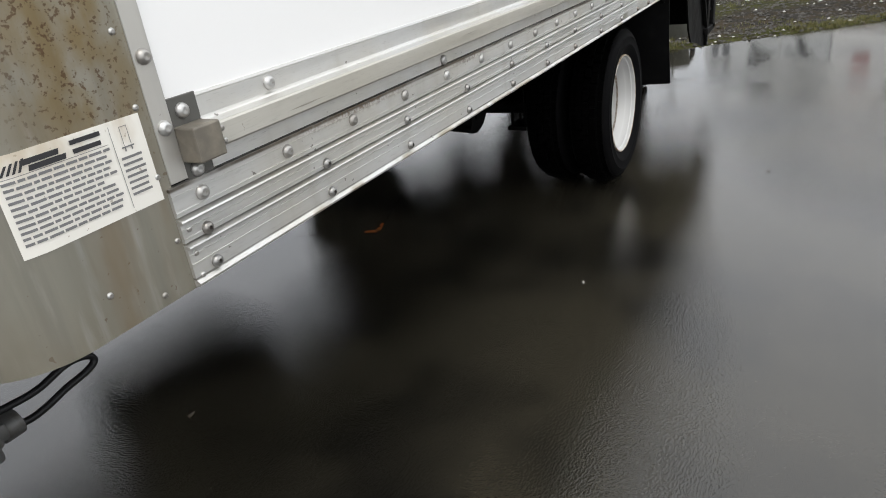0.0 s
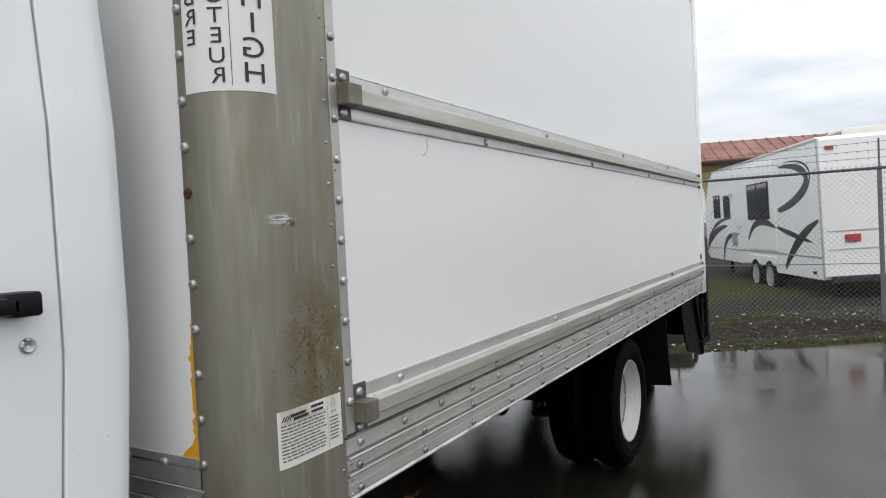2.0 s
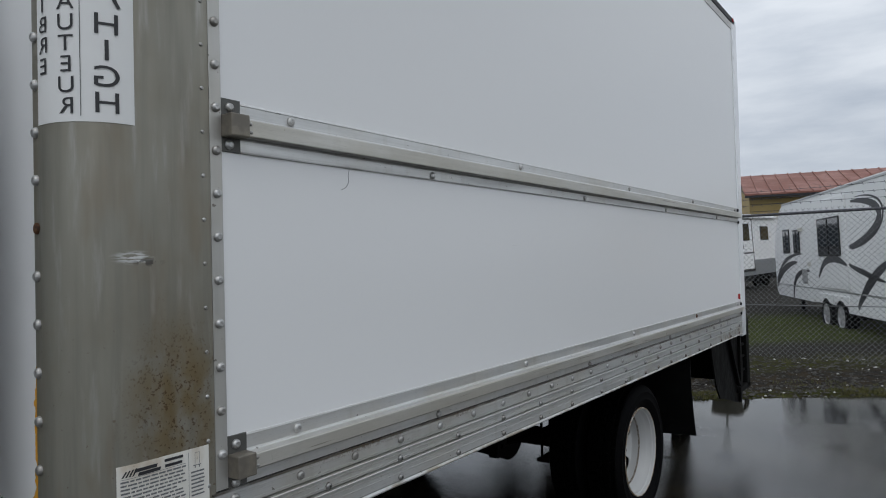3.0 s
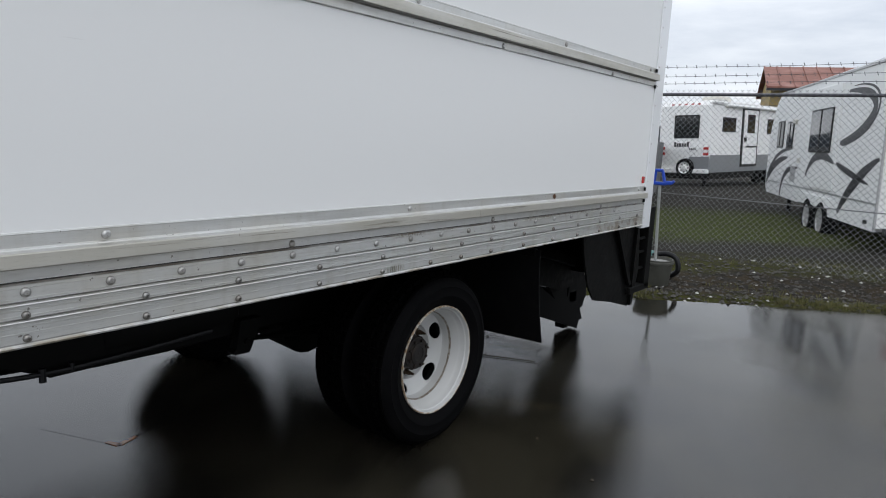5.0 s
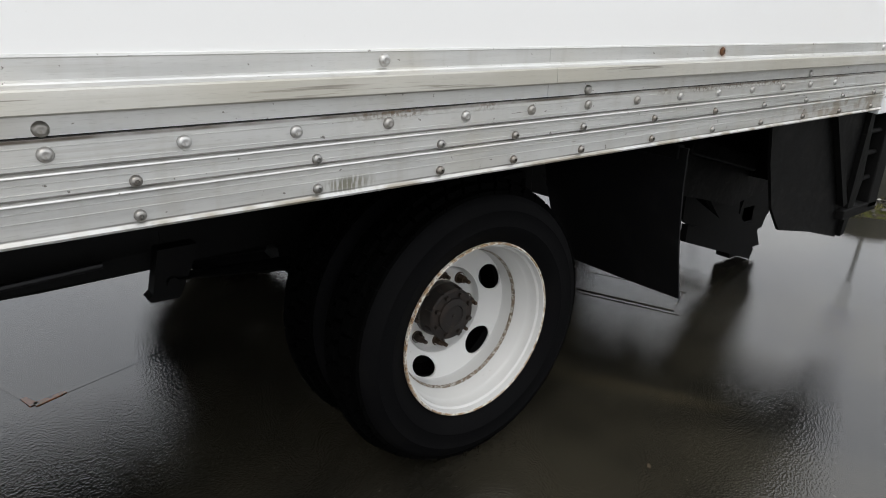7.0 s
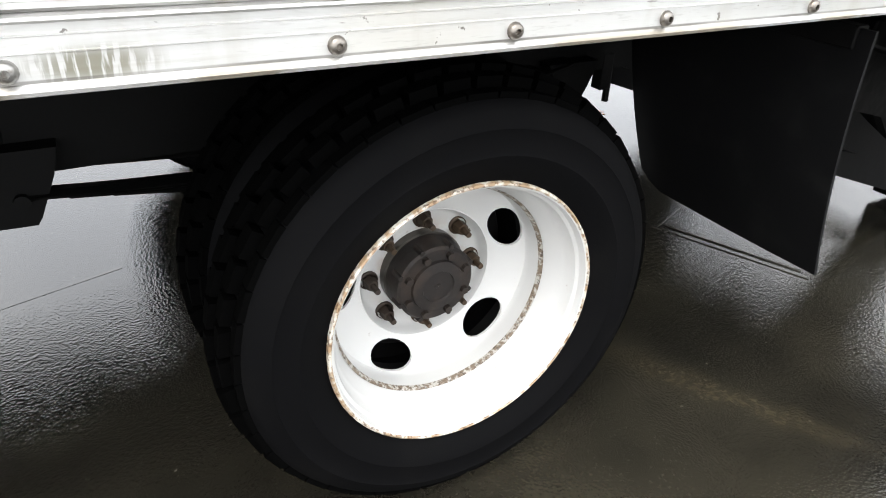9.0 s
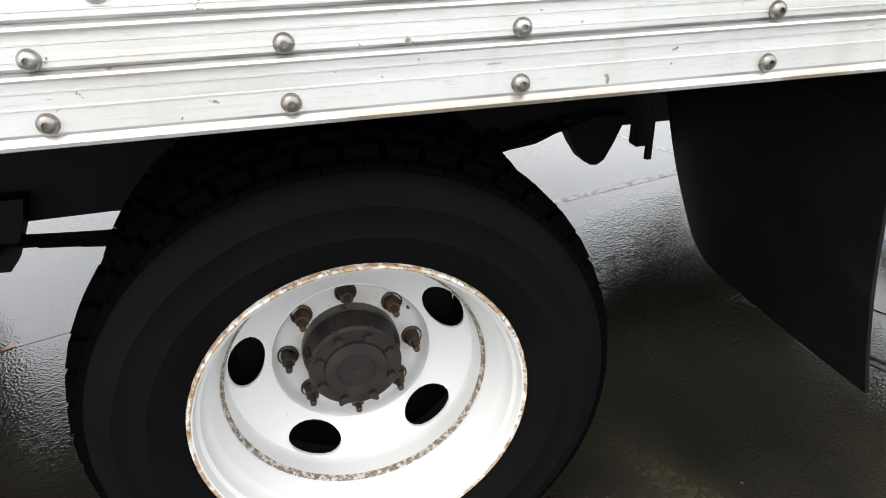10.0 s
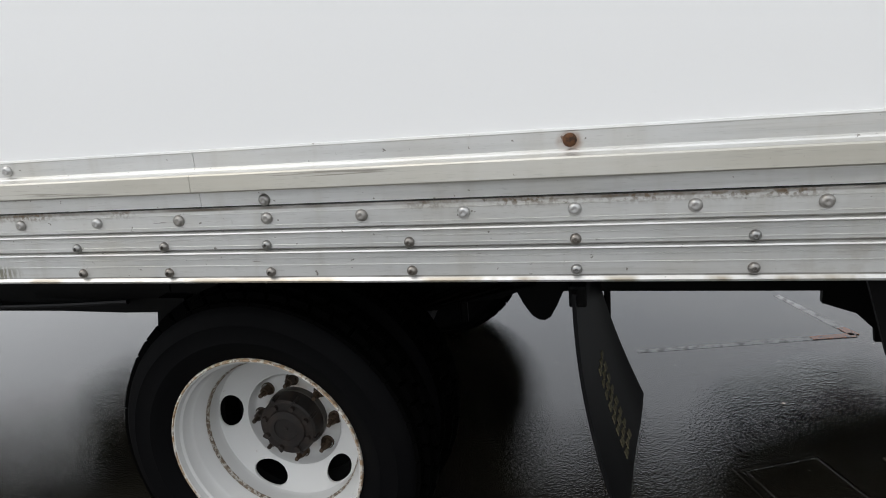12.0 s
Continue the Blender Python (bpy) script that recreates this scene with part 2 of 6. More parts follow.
for z0, half in ((1.0190, 0.0014), (1.0610, 0.0014), (1.1425, 0.0018), (1.940, 0.003), (1.9075, 0.0022), (0.960, 0.0018)):
    R.tint(R.calc("MULTIPLY", R.span(R.calc("ABSOLUTE", R.calc("SUBTRACT", R.axis(2), z0)), half * 0.6, half * 1.4, 1, 0), shade_lines), (0.075, 0.065, 0.05))
R.tint(R.span(R.noise(7, 5, (2.5, 1, 0.5)), 0.5, 0.75, 0, 0.3), (0.40, 0.375, 0.32))
R.tint(R.span(R.noise(260, 3, (0.15, 1, 1.5)), 0.55, 0.75, 0, 0.22), (0.25, 0.24, 0.22))
R.tint(R.calc("MULTIPLY", R.near((5.0, 0, 0.985), (0.9, 0.2, 0.06)), R.span(R.noise(14, 5), 0.44, 0.6, 0, 0.6)), (0.24, 0.17, 0.09))
R.rough(R.span(R.noise(9, 4, (0.3, 5, 9)), 0.3, 0.7, 0.33, 0.55)).bump(R.noise(130, 3, (0.04, 1, 3)), 0.12, 0.001)
M_RAIL = R.m
R = aluminium("strap_aluminium", (0.50, 0.49, 0.46), (0.40, 0.37, 0.31), (9, 9, 0.5), 0.45, 0.7)
R.tint(R.span(R.noise(60, 3), 0.70, 0.735, 0, 0.7), (0.09, 0.075, 0.055))
M_STRAP = R.m

F = Mat("rivet_head", (0.50, 0.50, 0.49), 0.36, 0.75).own()
F.vary((0.22, 0.2, 0.17), 0.7).tint(F.span(F.noise(90, 3), 0.5, 0.7, 0, 0.6), (0.2, 0.18, 0.15))
M_RIVET = F.m
F = Mat("steel_screw", (0.30, 0.30, 0.29), 0.3, 0.85).own()
F.vary((0.14, 0.11, 0.08), 0.6).tint(F.span(F.noise(120, 3), 0.5, 0.65, 0, 0.6), (0.12, 0.10, 0.08))
M_SCREW = F.m
F = Mat("dirt_ring", (0.055, 0.045, 0.034), 0.85).own()
M_GRIME = F.m
F = Mat("rust", (0.10, 0.042, 0.015), 0.85).own()
F.tint(F.span(F.noise(120, 4), 0.4, 0.65), (0.035, 0.018, 0.009)).bump(F.noise(150, 3), 0.6, 0.002)
M_RUST = F.m
F = Mat("bracket_bronze", (0.16, 0.145, 0.12), 0.5, 0.4)
F.tint(F.span(F.noise(22, 4), 0.4, 0.7), (0.24, 0.215, 0.17))
M_BRACKET = F.m
M_DARKPLATE = Mat("dark_plate", (0.10, 0.098, 0.09), 0.5, 0.4).m

B = Mat("black_frame_paint", (0.0035, 0.0035, 0.0035), 0.6, spec=0.1)
B.tint(B.span(B.noise(14, 5), 0.55, 0.8, 0, 0.5), (0.008, 0.007, 0.006)).bump(B.noise(60, 4), 0.3, 0.003)
M_BLACK = B.m
B = Mat("black_scuffed_plate", (0.003, 0.003, 0.003), 0.5, spec=0.09)
B.tint(B.span(B.noise(7, 6, (1, 1, 2.5)), 0.58, 0.7, 0, 0.5), (0.014, 0.013, 0.012)).bump(B.noise(5, 3), 0.6, 0.03)
B.tint(B.span(B.noise(24, 5, (0.4, 1, 3)), 0.66, 0.7, 0, 0.4), (0.035, 0.032, 0.028))
M_PLATE = B.m
B = Mat("tyre_rubber", (0.0022, 0.0022, 0.0025), 0.7, spec=0.06).own()
B.tint(B.span(B.noise(6, 4), 0.5, 0.75, 0, 0.6), (0.0045, 0.0044, 0.0043)).bump(B.noise(220, 3), 0.25, 0.001)
M_TYRE = B.m
# tread darker than the sidewall: shade beneath the box put into its colour
M_TREAD = Mat("shaded_tread_rubber", (0.0012, 0.0012, 0.0012), 0.85, spec=0.02).own().m
B = Mat("mudflap_rubber", (0.004, 0.004, 0.0044), 0.55, spec=0.15).own()
B.tint(B.span(B.noise(8, 4), 0.5, 0.75, 0, 0.5), (0.012, 0.012, 0.012))
M_FLAP = B.m
B = Mat("white_wheel_paint", (0.50, 0.50, 0.488), 0.38, coat=0.1).own()
B.tint(B.span(B.noise(9, 5), 0.5, 0.8, 0, 0.3), (0.55, 0.54, 0.5))
B.tint(B.span(B.noise(55, 4), 0.72, 0.76, 0, 0.8), (0.17, 0.12, 0.07))
B.tint(B.calc("MULTIPLY", B.near((0, 0.200, 0), (0.135, 0.05, 0.135)), B.span(B.noise(22, 5), 0.46, 0.6, 0, 0.75)), (0.30, 0.17, 0.05))
M_WHEEL = B.m
B = Mat("rusty_white_edge", (0.60, 0.58, 0.52), 0.6).own()
B.tint(B.span(B.noise(60, 5), 0.40, 0.6, 0.1, 0.85), (0.25, 0.14, 0.05)).tint(B.span(B.noise(140, 4), 0.54, 0.62, 0, 0.8), (0.09, 0.05, 0.025))
M_EDGE = B.m
B = Mat("rusty_weld", (0.36, 0.345, 0.31), 0.6).own()
B.tint(B.span(B.noise(90, 4), 0.42, 0.56, 0, 0.9), (0.10, 0.065, 0.035)).tint(B.span(B.noise(200, 3), 0.55, 0.62, 0, 0.8), (0.035, 0.025, 0.018))
M_WELD = B.m
B = Mat("rusty_hub", (0.013, 0.0105, 0.0095), 0.6, 0.3).own()
B.tint(B.span(B.noise(20, 5), 0.45, 0.7), (0.030, 0.021, 0.016)).bump(B.noise(120, 4), 0.35, 0.002)
M_HUB = B.m
M_HUBRING = Mat("worn_hub_ring", (0.085, 0.078, 0.070), 0.35, 0.8).m
B = Mat("rusty_nut", (0.028, 0.020, 0.015), 0.6, 0.3).own()
B.vary((0.075, 0.045, 0.022), 0.8).bump(B.noise(160, 3), 0.4, 0.001)
M_NUT = B.m

M_STICKER = Mat("sticker_white", (0.74, 0.74, 0.72), 0.35).m
L = Mat("old_label", (0.72, 0.70, 0.64), 0.45)
L.tint(L.calc("MULTIPLY", L.span(L.axis(2), 1.16, 1.235), L.span(L.noise(14, 4, (1, 1, 0.4)), 0.42, 0.62, 0, 0.6)), (0.36, 0.25, 0.12))
L.tint(L.span(L.noise(120, 2), 0.7, 0.73, 0, 0.6), (0.3, 0.25, 0.18))
M_LABEL = L.m
M_INK = Mat("black_ink", (0.025, 0.025, 0.027), 0.5).m
M_GREYINK = Mat("grey_print", (0.16, 0.16, 0.16), 0.6).m
Y = Mat("yellow_undercoat", (0.70, 0.34, 0.012), 0.45)
Y.tint(Y.span(Y.noise(60, 4), 0.5, 0.7, 0, 0.5), (0.55, 0.24, 0.01))
M_YELLOW = Y.m
M_TEAL = Mat("teal_canister", (0.03, 0.22, 0.25), 0.4).m
G = Mat("grey_casting", (0.11, 0.11, 0.107), 0.5, 0.5)
G.tint(G.span(G.noise(40, 4), 0.5, 0.7, 0, 0.6), (0.07, 0.06, 0.05))
M_CAST = G.m
M_BRAID = Mat("grey_braid", (0.05, 0.05, 0.05), 0.5, 0.3).m
M_PLASTIC = Mat("black_plastic", (0.006, 0.006, 0.008), 0.36, spec=0.2).m
ST_ = Mat("worn_step_black", (0.006, 0.006, 0.007), 0.55, spec=0.12)
ST_.tint(ST_.span(ST_.noise(40, 4), 0.55, 0.72, 0, 0.6), (0.022, 0.022, 0.022)).bump(ST_.noise(120, 3), 0.4, 0.002)
M_STEP = ST_.m
M_LID = Mat("faded_teal_plastic", (0.05, 0.15, 0.14), 0.5).m
M_HOSE = Mat("black_hose", (0.009, 0.009, 0.010), 0.42, spec=0.3).m
M_BEIGE = Mat("beige_plastic", (0.46, 0.42, 0.33), 0.5).m
M_CHROME = Mat("lock_metal", (0.5, 0.5, 0.5), 0.25, 0.9).m
GL = Mat("dark_glass", (0.012, 0.014, 0.017), 0.06, coat=0.3)
M_GLASS = GL.m
M_RED = Mat("red_lens", (0.42, 0.016, 0.014), 0.2, coat=0.5).m
M_RUBBER = Mat("black_rubber", (0.010, 0.010, 0.010), 0.55, spec=0.3).m
M_STUD = Mat("worn_stud", (0.17, 0.17, 0.17), 0.45, 0.6).m

# yard things
V = Mat("trailer_white", (0.88, 0.88, 0.87), 0.4, coat=0.1)
V.tint(V.span(V.noise(1.3, 4), 0.45, 0.8, 0, 0.3), (0.82, 0.815, 0.79))
V.tint(V.span(V.noise(5, 4, (4, 4, 0.3)), 0.6, 0.75, 0, 0.25), (0.45, 0.44, 0.4))
M_TRAILER = V.m
M_CHARCOAL = Mat("charcoal_stripe", (0.018, 0.018, 0.021), 0.4).m
M_GREYSKIRT = Mat("grey_skirt", (0.20, 0.21, 0.22), 0.4).m
M_TRIM = Mat("aluminium_trim", (0.5, 0.5, 0.5), 0.4, 0.6).m
M_OFFWHITE = Mat("aged_plastic", (0.62, 0.60, 0.54), 0.5).m
Z = Mat("galvanised_wire", (0.19, 0.193, 0.198), 0.5, 0.3)
Z.tint(Z.span(Z.noise(5, 4), 0.5, 0.7, 0, 0.5), (0.075, 0.072, 0.07))
M_WIRE = Z.m
M_BARB = Mat("dark_wire", (0.10, 0.10, 0.11), 0.5, 0.5).m
Z = Mat("grey_slat", (0.15, 0.153, 0.156), 0.6)
Z.vary((0.05, 0.052, 0.055), 1.0)
M_SLAT = Z.m
Z = Mat("rusty_roof", (0.20, 0.075, 0.05), 0.6)
Z.tint(Z.span(Z.noise(0.6, 5, (1, 0.5, 1)), 0.4, 0.65, 0, 0.9), (0.30, 0.15, 0.12))
Z.tint(Z.span(Z.noise(2.5, 4), 0.55, 0.7, 0, 0.7), (0.12, 0.045, 0.03))
M_ROOF = Z.m
Z = Mat("ochre_wall", (0.42, 0.31, 0.12), 0.7)
Z.tint(Z.span(Z.noise(0.7, 4, (1, 1, 0.2)), 0.45, 0.7, 0, 0.5), (0.34, 0.26, 0.12))
M_OCHRE = Z.m
C = Mat("bucket_plastic", (0.062, 0.062, 0.052), 0.55)
C.tint(C.span(C.noise(9, 4), 0.4, 0.7, 0, 0.6), (0.04, 0.039, 0.032))
M_BUCKET = C.m
C = Mat("concrete", (0.27, 0.265, 0.25), 0.85)
C.tint(C.span(C.noise(16, 5), 0.4, 0.7, 0, 0.6), (0.17, 0.165, 0.15)).bump(C.noise(90, 4), 0.4, 0.003)
M_CONCRETE = C.m
M_BLUE = Mat("blue_paint", (0.012, 0.06, 0.42), 0.4).m
C = Mat("galvanised_pole", (0.34, 0.35, 0.34), 0.5, 0.4)
C.tint(C.span(C.noise(20, 4), 0.5, 0.7, 0, 0.5), (0.22, 0.22, 0.2))
M_POLE = C.m
C = Mat("worn_marking_paint", (0.024, 0.023, 0.020), 0.09, ior=1.56)
C.tint(C.span(C.noise(26, 4), 0.40, 0.55, 0, 0.95), (0.008, 0.008, 0.008))
M_MARK = C.m
C = Mat("pale_marking_paint", (0.30, 0.30, 0.29), 0.35)
C.tint(C.span(C.noise(26, 4), 0.44, 0.62, 0, 0.9), (0.05, 0.05, 0.048))
M_MARKPALE = C.m
C = Mat("orange_marking_paint", (0.24, 0.07, 0.018), 0.12)
C.tint(C.span(C.noise(30, 4), 0.5, 0.64, 0, 0.8), (0.02, 0.015, 0.013))
M_ORANGE = C.m
M_LEAF = Mat("dead_leaf", (0.05, 0.035, 0.02), 0.6).m
C = Mat("far_hills", (0.028, 0.035, 0.045), 0.9)
C.tint(C.span(C.noise(0.05, 4), 0.4, 0.7), (0.04, 0.045, 0.05))
M_HILL = C.m


# ---- mesh helpers ----
WORLD = {}


def thing(name, x, y, z, label, category, group="", kind="", turn=0.0):
    ob = new(name)
    ob.empty_display_size = 0.1
    ob.matrix_basis = pose(x, y, z, 0, 0, turn)
    WORLD[ob.name] = pose(x, y, z, 0, 0, turn)
    return tagged(ob, label, category, group, kind)


def to_mesh(name, bm, material, smooth=False):
    me = bpy.data.meshes.new(name)
    bmesh.ops.recalc_face_normals(bm, faces=bm.faces)
    bm.to_mesh(me)
    bm.free()
    me.materials.append(material)
    if smooth:
        me.shade_smooth()
        me.set_sharp_from_angle(angle=radians(smooth if smooth is not True else 35))
    return me


def part(name, bm, material, parent, label="", smooth=False, local=False):
    """Links a bmesh as one mesh object under a thing or a part; coordinates are the world's unless local."""
    base = WORLD[parent.name]
    if not local:
        bmesh.ops.transform(bm, matrix=base.inverted(), verts=bm.verts)
    ob = new(name, to_mesh(name, bm, material, smooth))
    ob.parent = parent
    WORLD[ob.name] = base
    if label:
        tagged(ob, label)
    return ob


def piece(name, mesh, parent, world_matrix):
    """An object of its own on a shared mesh."""
    ob = new(name, mesh)
    ob.parent = parent
    ob.matrix_basis = WORLD[parent.name].inverted() @ world_matrix
    WORLD[ob.name] = world_matrix
    return ob


def setting(name, bm, material, label, category, kind="structure", smooth=False):
    ob = new(name, to_mesh(name, bm, material, smooth))
    WORLD[ob.name] = Matrix.Identity(4)
    return tagged(ob, label, category, "", kind)


def add_box(bm, x0, x1, y0, y1, z0, z1, bevel=0.0, m=None):
    r = bmesh.ops.create_cube(bm, size=1.0)
    vs = r["verts"]
    bmesh.ops.scale(bm, vec=(x1 - x0, y1 - y0, z1 - z0), verts=vs)
    bmesh.ops.translate(bm, vec=((x0 + x1) / 2, (y0 + y1) / 2, (z0 + z1) / 2), verts=vs)
    if bevel:
        es = list({e for v in vs for e in v.link_edges})
        vs = bmesh.ops.bevel(bm, geom=es, offset=bevel, segments=2, affect="EDGES", profile=0.5)["verts"] + [v for v in vs if v.is_valid]
    if m is not None:
        bmesh.ops.transform(bm, matrix=m, verts=list(set(vs)))
    return bm


def box(*a, **k):
    return add_box(bmesh.new(), *a, **k)


def add_rod(bm, a, b, r, seg=8, r2=None):
    a, b = Vector(a), Vector(b)
    q = (b - a).to_track_quat("Z", "Y").to_matrix().to_4x4()
    bmesh.ops.create_cone(bm, cap_ends=True, segments=seg, radius1=r, radius2=r if r2 is None else r2, depth=(b - a).length, matrix=Matrix.Translation((a + b) / 2) @ q)
    return bm


def rod(*a, **k):
    return add_rod(bmesh.new(), *a, **k)


def add_tube(bm, pts, r, seg=8):
    """A round tube through points, smoothed."""
    P0 = [Vector(p) for p in pts]
    fine_pts = []
    for i in range(len(P0) - 1):
        p0, p1, p2, p3 = P0[max(i - 1, 0)], P0[i], P0[i + 1], P0[min(i + 2, len(P0) - 1)]
        for k in range(6):
            t = k / 6
            fine_pts.append(0.5 * (2 * p1 + (p2 - p0) * t + (2 * p0 - 5 * p1 + 4 * p2 - p3) * t * t + (3 * p1 - p0 - 3 * p2 + p3) * t ** 3))
    fine_pts.append(P0[-1])
    rings = []
    side = None
    for i, p in enumerate(fine_pts):
        d = (fine_pts[min(i + 1, len(fine_pts) - 1)] - fine_pts[max(i - 1, 0)]).normalized()
        if side is None:
            side = d.orthogonal().normalized()
        side = (side - d * side.dot(d)).normalized()
        up = d.cross(side)
        rings.append([bm.verts.new(p + r * (math.cos(2 * math.pi * k / seg) * side + math.sin(2 * math.pi * k / seg) * up)) for k in range(seg)])
    for u, v in zip(rings, rings[1:]):
        for k in range(seg):
            bm.faces.new((u[k], u[(k + 1) % seg], v[(k + 1) % seg], v[k]))
    bm.faces.new(rings[0][::-1])
    bm.faces.new(rings[-1])
    return bm


def tube(pts, r, seg=8):
    return add_tube(bmesh.new(), pts, r, seg)


def lathe(profile, seg=64, close=False):
    """Turns (radius, y) round the y axis."""
    bm = bmesh.new()
    rings = [[bm.verts.new((r * math.cos(2 * math.pi * k / seg), y, r * math.sin(2 * math.pi * k / seg))) for k in range(seg)] for r, y in profile]
    pairs = list(zip(rings, rings[1:])) + ([(rings[-1], rings[0])] if close else [])
    for u, v in pairs:
        for k in range(seg):
            bm.faces.new((u[k], u[(k + 1) % seg], v[(k + 1) % seg], v[k]))
    return bm


def prism_x(profile, x0, x1):
    """A closed (y, z) outline drawn out along x."""
    bm = bmesh.new()
    a = [bm.verts.new((x0, y, z)) for y, z in profile]
    b = [bm.verts.new((x1, y, z)) for y, z in profile]
    n = len(a)
    for i in range(n):
        bm.faces.new((a[i], a[(i + 1) % n], b[(i + 1) % n], b[i]))
    bm.faces.new(a[::-1])
    bm.faces.new(b)
    return bm


def slab(outline, y0, y1):
    """A closed (x, z) outline with thickness along y."""
    bm = bmesh.new()
    a = [bm.verts.new((x, y0, z)) for x, z in outline]
    b = [bm.verts.new((x, y1, z)) for x, z in outline]
    n = len(a)
    for i in range(n):
        bm.faces.new((a[i], a[(i + 1) % n], b[(i + 1) % n], b[i]))
    bm.faces.new(a[::-1])
    bm.faces.new(b)
    return bm


def flat_text(string, size):
    """A line of lettering as a flat mesh in x and y, from x = 0."""
    cu = bpy.data.curves.new("lettering", "FONT")
    cu.body, cu.size = string, size
    ob = new("lettering", cu)
    dg = bpy.context.evaluated_depsgraph_get()
    me = bpy.data.meshes.new_from_object(ob.evaluated_get(dg))
    bpy.data.objects.remove(ob)
    bm = bmesh.new()
    bm.from_mesh(me)
    bpy.data.meshes.remove(me)
    return bm


def dome_mesh(name, radius, height, material, socket=False, skirt=0.0):
    """A round fastener head that faces -y, with a socket or a dirty washer where it has them."""
    prof = [(radius * 1.02, 0.001), (radius, -height * 0.25), (radius * 0.86, -height * 0.7), (radius * 0.55, -height * 0.97)]
    if socket:
        prof += [(radius * 0.36, -height), (radius * 0.34, -height * 0.45), (0.0002, -height * 0.45)]
    else:
        prof += [(radius * 0.5, -height), (radius * 0.25, -height * 0.9), (0.0002, -height * 0.9)]
    return to_mesh(name, lathe(prof, 14), material, 50)


RIVET = dome_mesh("rivet", 0.0115, 0.009, M_RIVET)
SMALL = dome_mesh("small_rivet", 0.0048, 0.003, M_RIVET)
BOLT = dome_mesh("bolt_head", 0.0125, 0.0085, M_RIVET)
SCREW = dome_mesh("button_screw", 0.0105, 0.009, M_SCREW, socket=True)
RUSTBOLT = dome_mesh("rusty_bolt", 0.0125, 0.006, M_RUST)


# ---- ground ----
def kerb_x(y):
    """The edge of the asphalt behind the truck."""
    return 7.52 - 0.66 * max(y, -3.0)


def ground_z(x, y):
    e = x - kerb_x(y)
    z = -0.03 + 0.05 * min(max(e / 0.12, 0), 1) + 0.12 * min(max((e - 0.6) / 1.4, 0), 1)
    if e > 0 and x < 40:
        z += 0.03 * noise.noise((x * 1.1, y * 1.1, 0)) * min(e, 1) + 0.015 * noise.noise((x * 5, y * 5, 3)) * min(e * 2, 1)
    return z


def ground_sheet():
    bm = bmesh.new()
    xs = [-400, -120, -40, 0, 4, 5.5] + [6.5 + 0.1 * i for i in range(50)] + [12, 13, 15, 18, 22, 28, 40, 70, 150, 500]
    ys = [-400, -100, -30, -12, -7] + [-4 + 0.2 * i for i in range(46)] + [6, 8, 12, 20, 40, 100, 400]
    grid = [[bm.verts.new((x, y, ground_z(x, y))) for y in ys] for x in xs]
    for a, b in zip(grid, grid[1:]):
        for j in range(len(ys) - 1):
            bm.faces.new((a[j], b[j], b[j + 1], a[j + 1]))
    return bm


setting("ground", ground_sheet(), M_DIRT, "muddy gravel yard with patches of moss and grass", "ground", smooth=60)


def asphalt_sheet():
    bm = bmesh.new()
    ys = [-60, -20, -6] + [-5 + 0.1 * i for i in range(101)] + [8, 20, 60]
    rows_ = []
    for y in ys:
        e = kerb_x(y) + 0.035 * noise.noise((y * 2.3, 1.7, 0)) + 0.015 * noise.noise((y * 9, 4, 0))
        rows_.append([bm.verts.new(p) for p in ((-60, y, 0), (0, y, 0), (e - 0.03, y, 0), (e, y, -0.012), (e, y, -0.08))])
    for a, b in zip(rows_, rows_[1:]):
        for i in range(4):
            bm.faces.new((a[i], b[i], b[i + 1], a[i + 1]))
    return bm


setting("road", asphalt_sheet(), M_ASPHALT, "wet dark asphalt lot with puddles reflecting the sky", "asphalt")


def stone_bed():
    """Gravel along the edge of the lot."""
    bm = bmesh.new()
    rnd = random.Random(4)
    verts, faces = [], []
    for _ in range(5200):
        y = rnd.uniform(-3.6, 3.6)
        x = kerb_x(y) + 0.04 + 2.3 * rnd.random() ** 1.25
        r = rnd.choice((0.008, 0.011, 0.014, 0.018, 0.026)) * rnd.uniform(0.7, 1.3)
        z = ground_z(x, y) + r * 0.25
        k = len(verts)
        tw = rnd.uniform(0, 6)
        for i in range(5):
            a = tw + i * 2 * math.pi / 5
            q = r * rnd.uniform(0.75, 1.25)
            verts.append((x + q * math.cos(a), y + q * math.sin(a), z + r * rnd.uniform(-0.2, 0.25)))
        verts.append((x + r * rnd.uniform(-0.3, 0.3), y + r * rnd.uniform(-0.3, 0.3), z + r * rnd.uniform(0.5, 0.9)))
        faces += [(k + i, k + (i + 1) % 5, k + 5) for i in range(5)]
    me = bpy.data.meshes.new("gravel")
    me.from_pydata(verts, [], faces)
    bm.from_mesh(me)
    bpy.data.meshes.remove(me)
    return bm


setting("gravel", stone_bed(), M_STONE, "loose wet brown gravel along the asphalt edge", "gravel", "stuff")


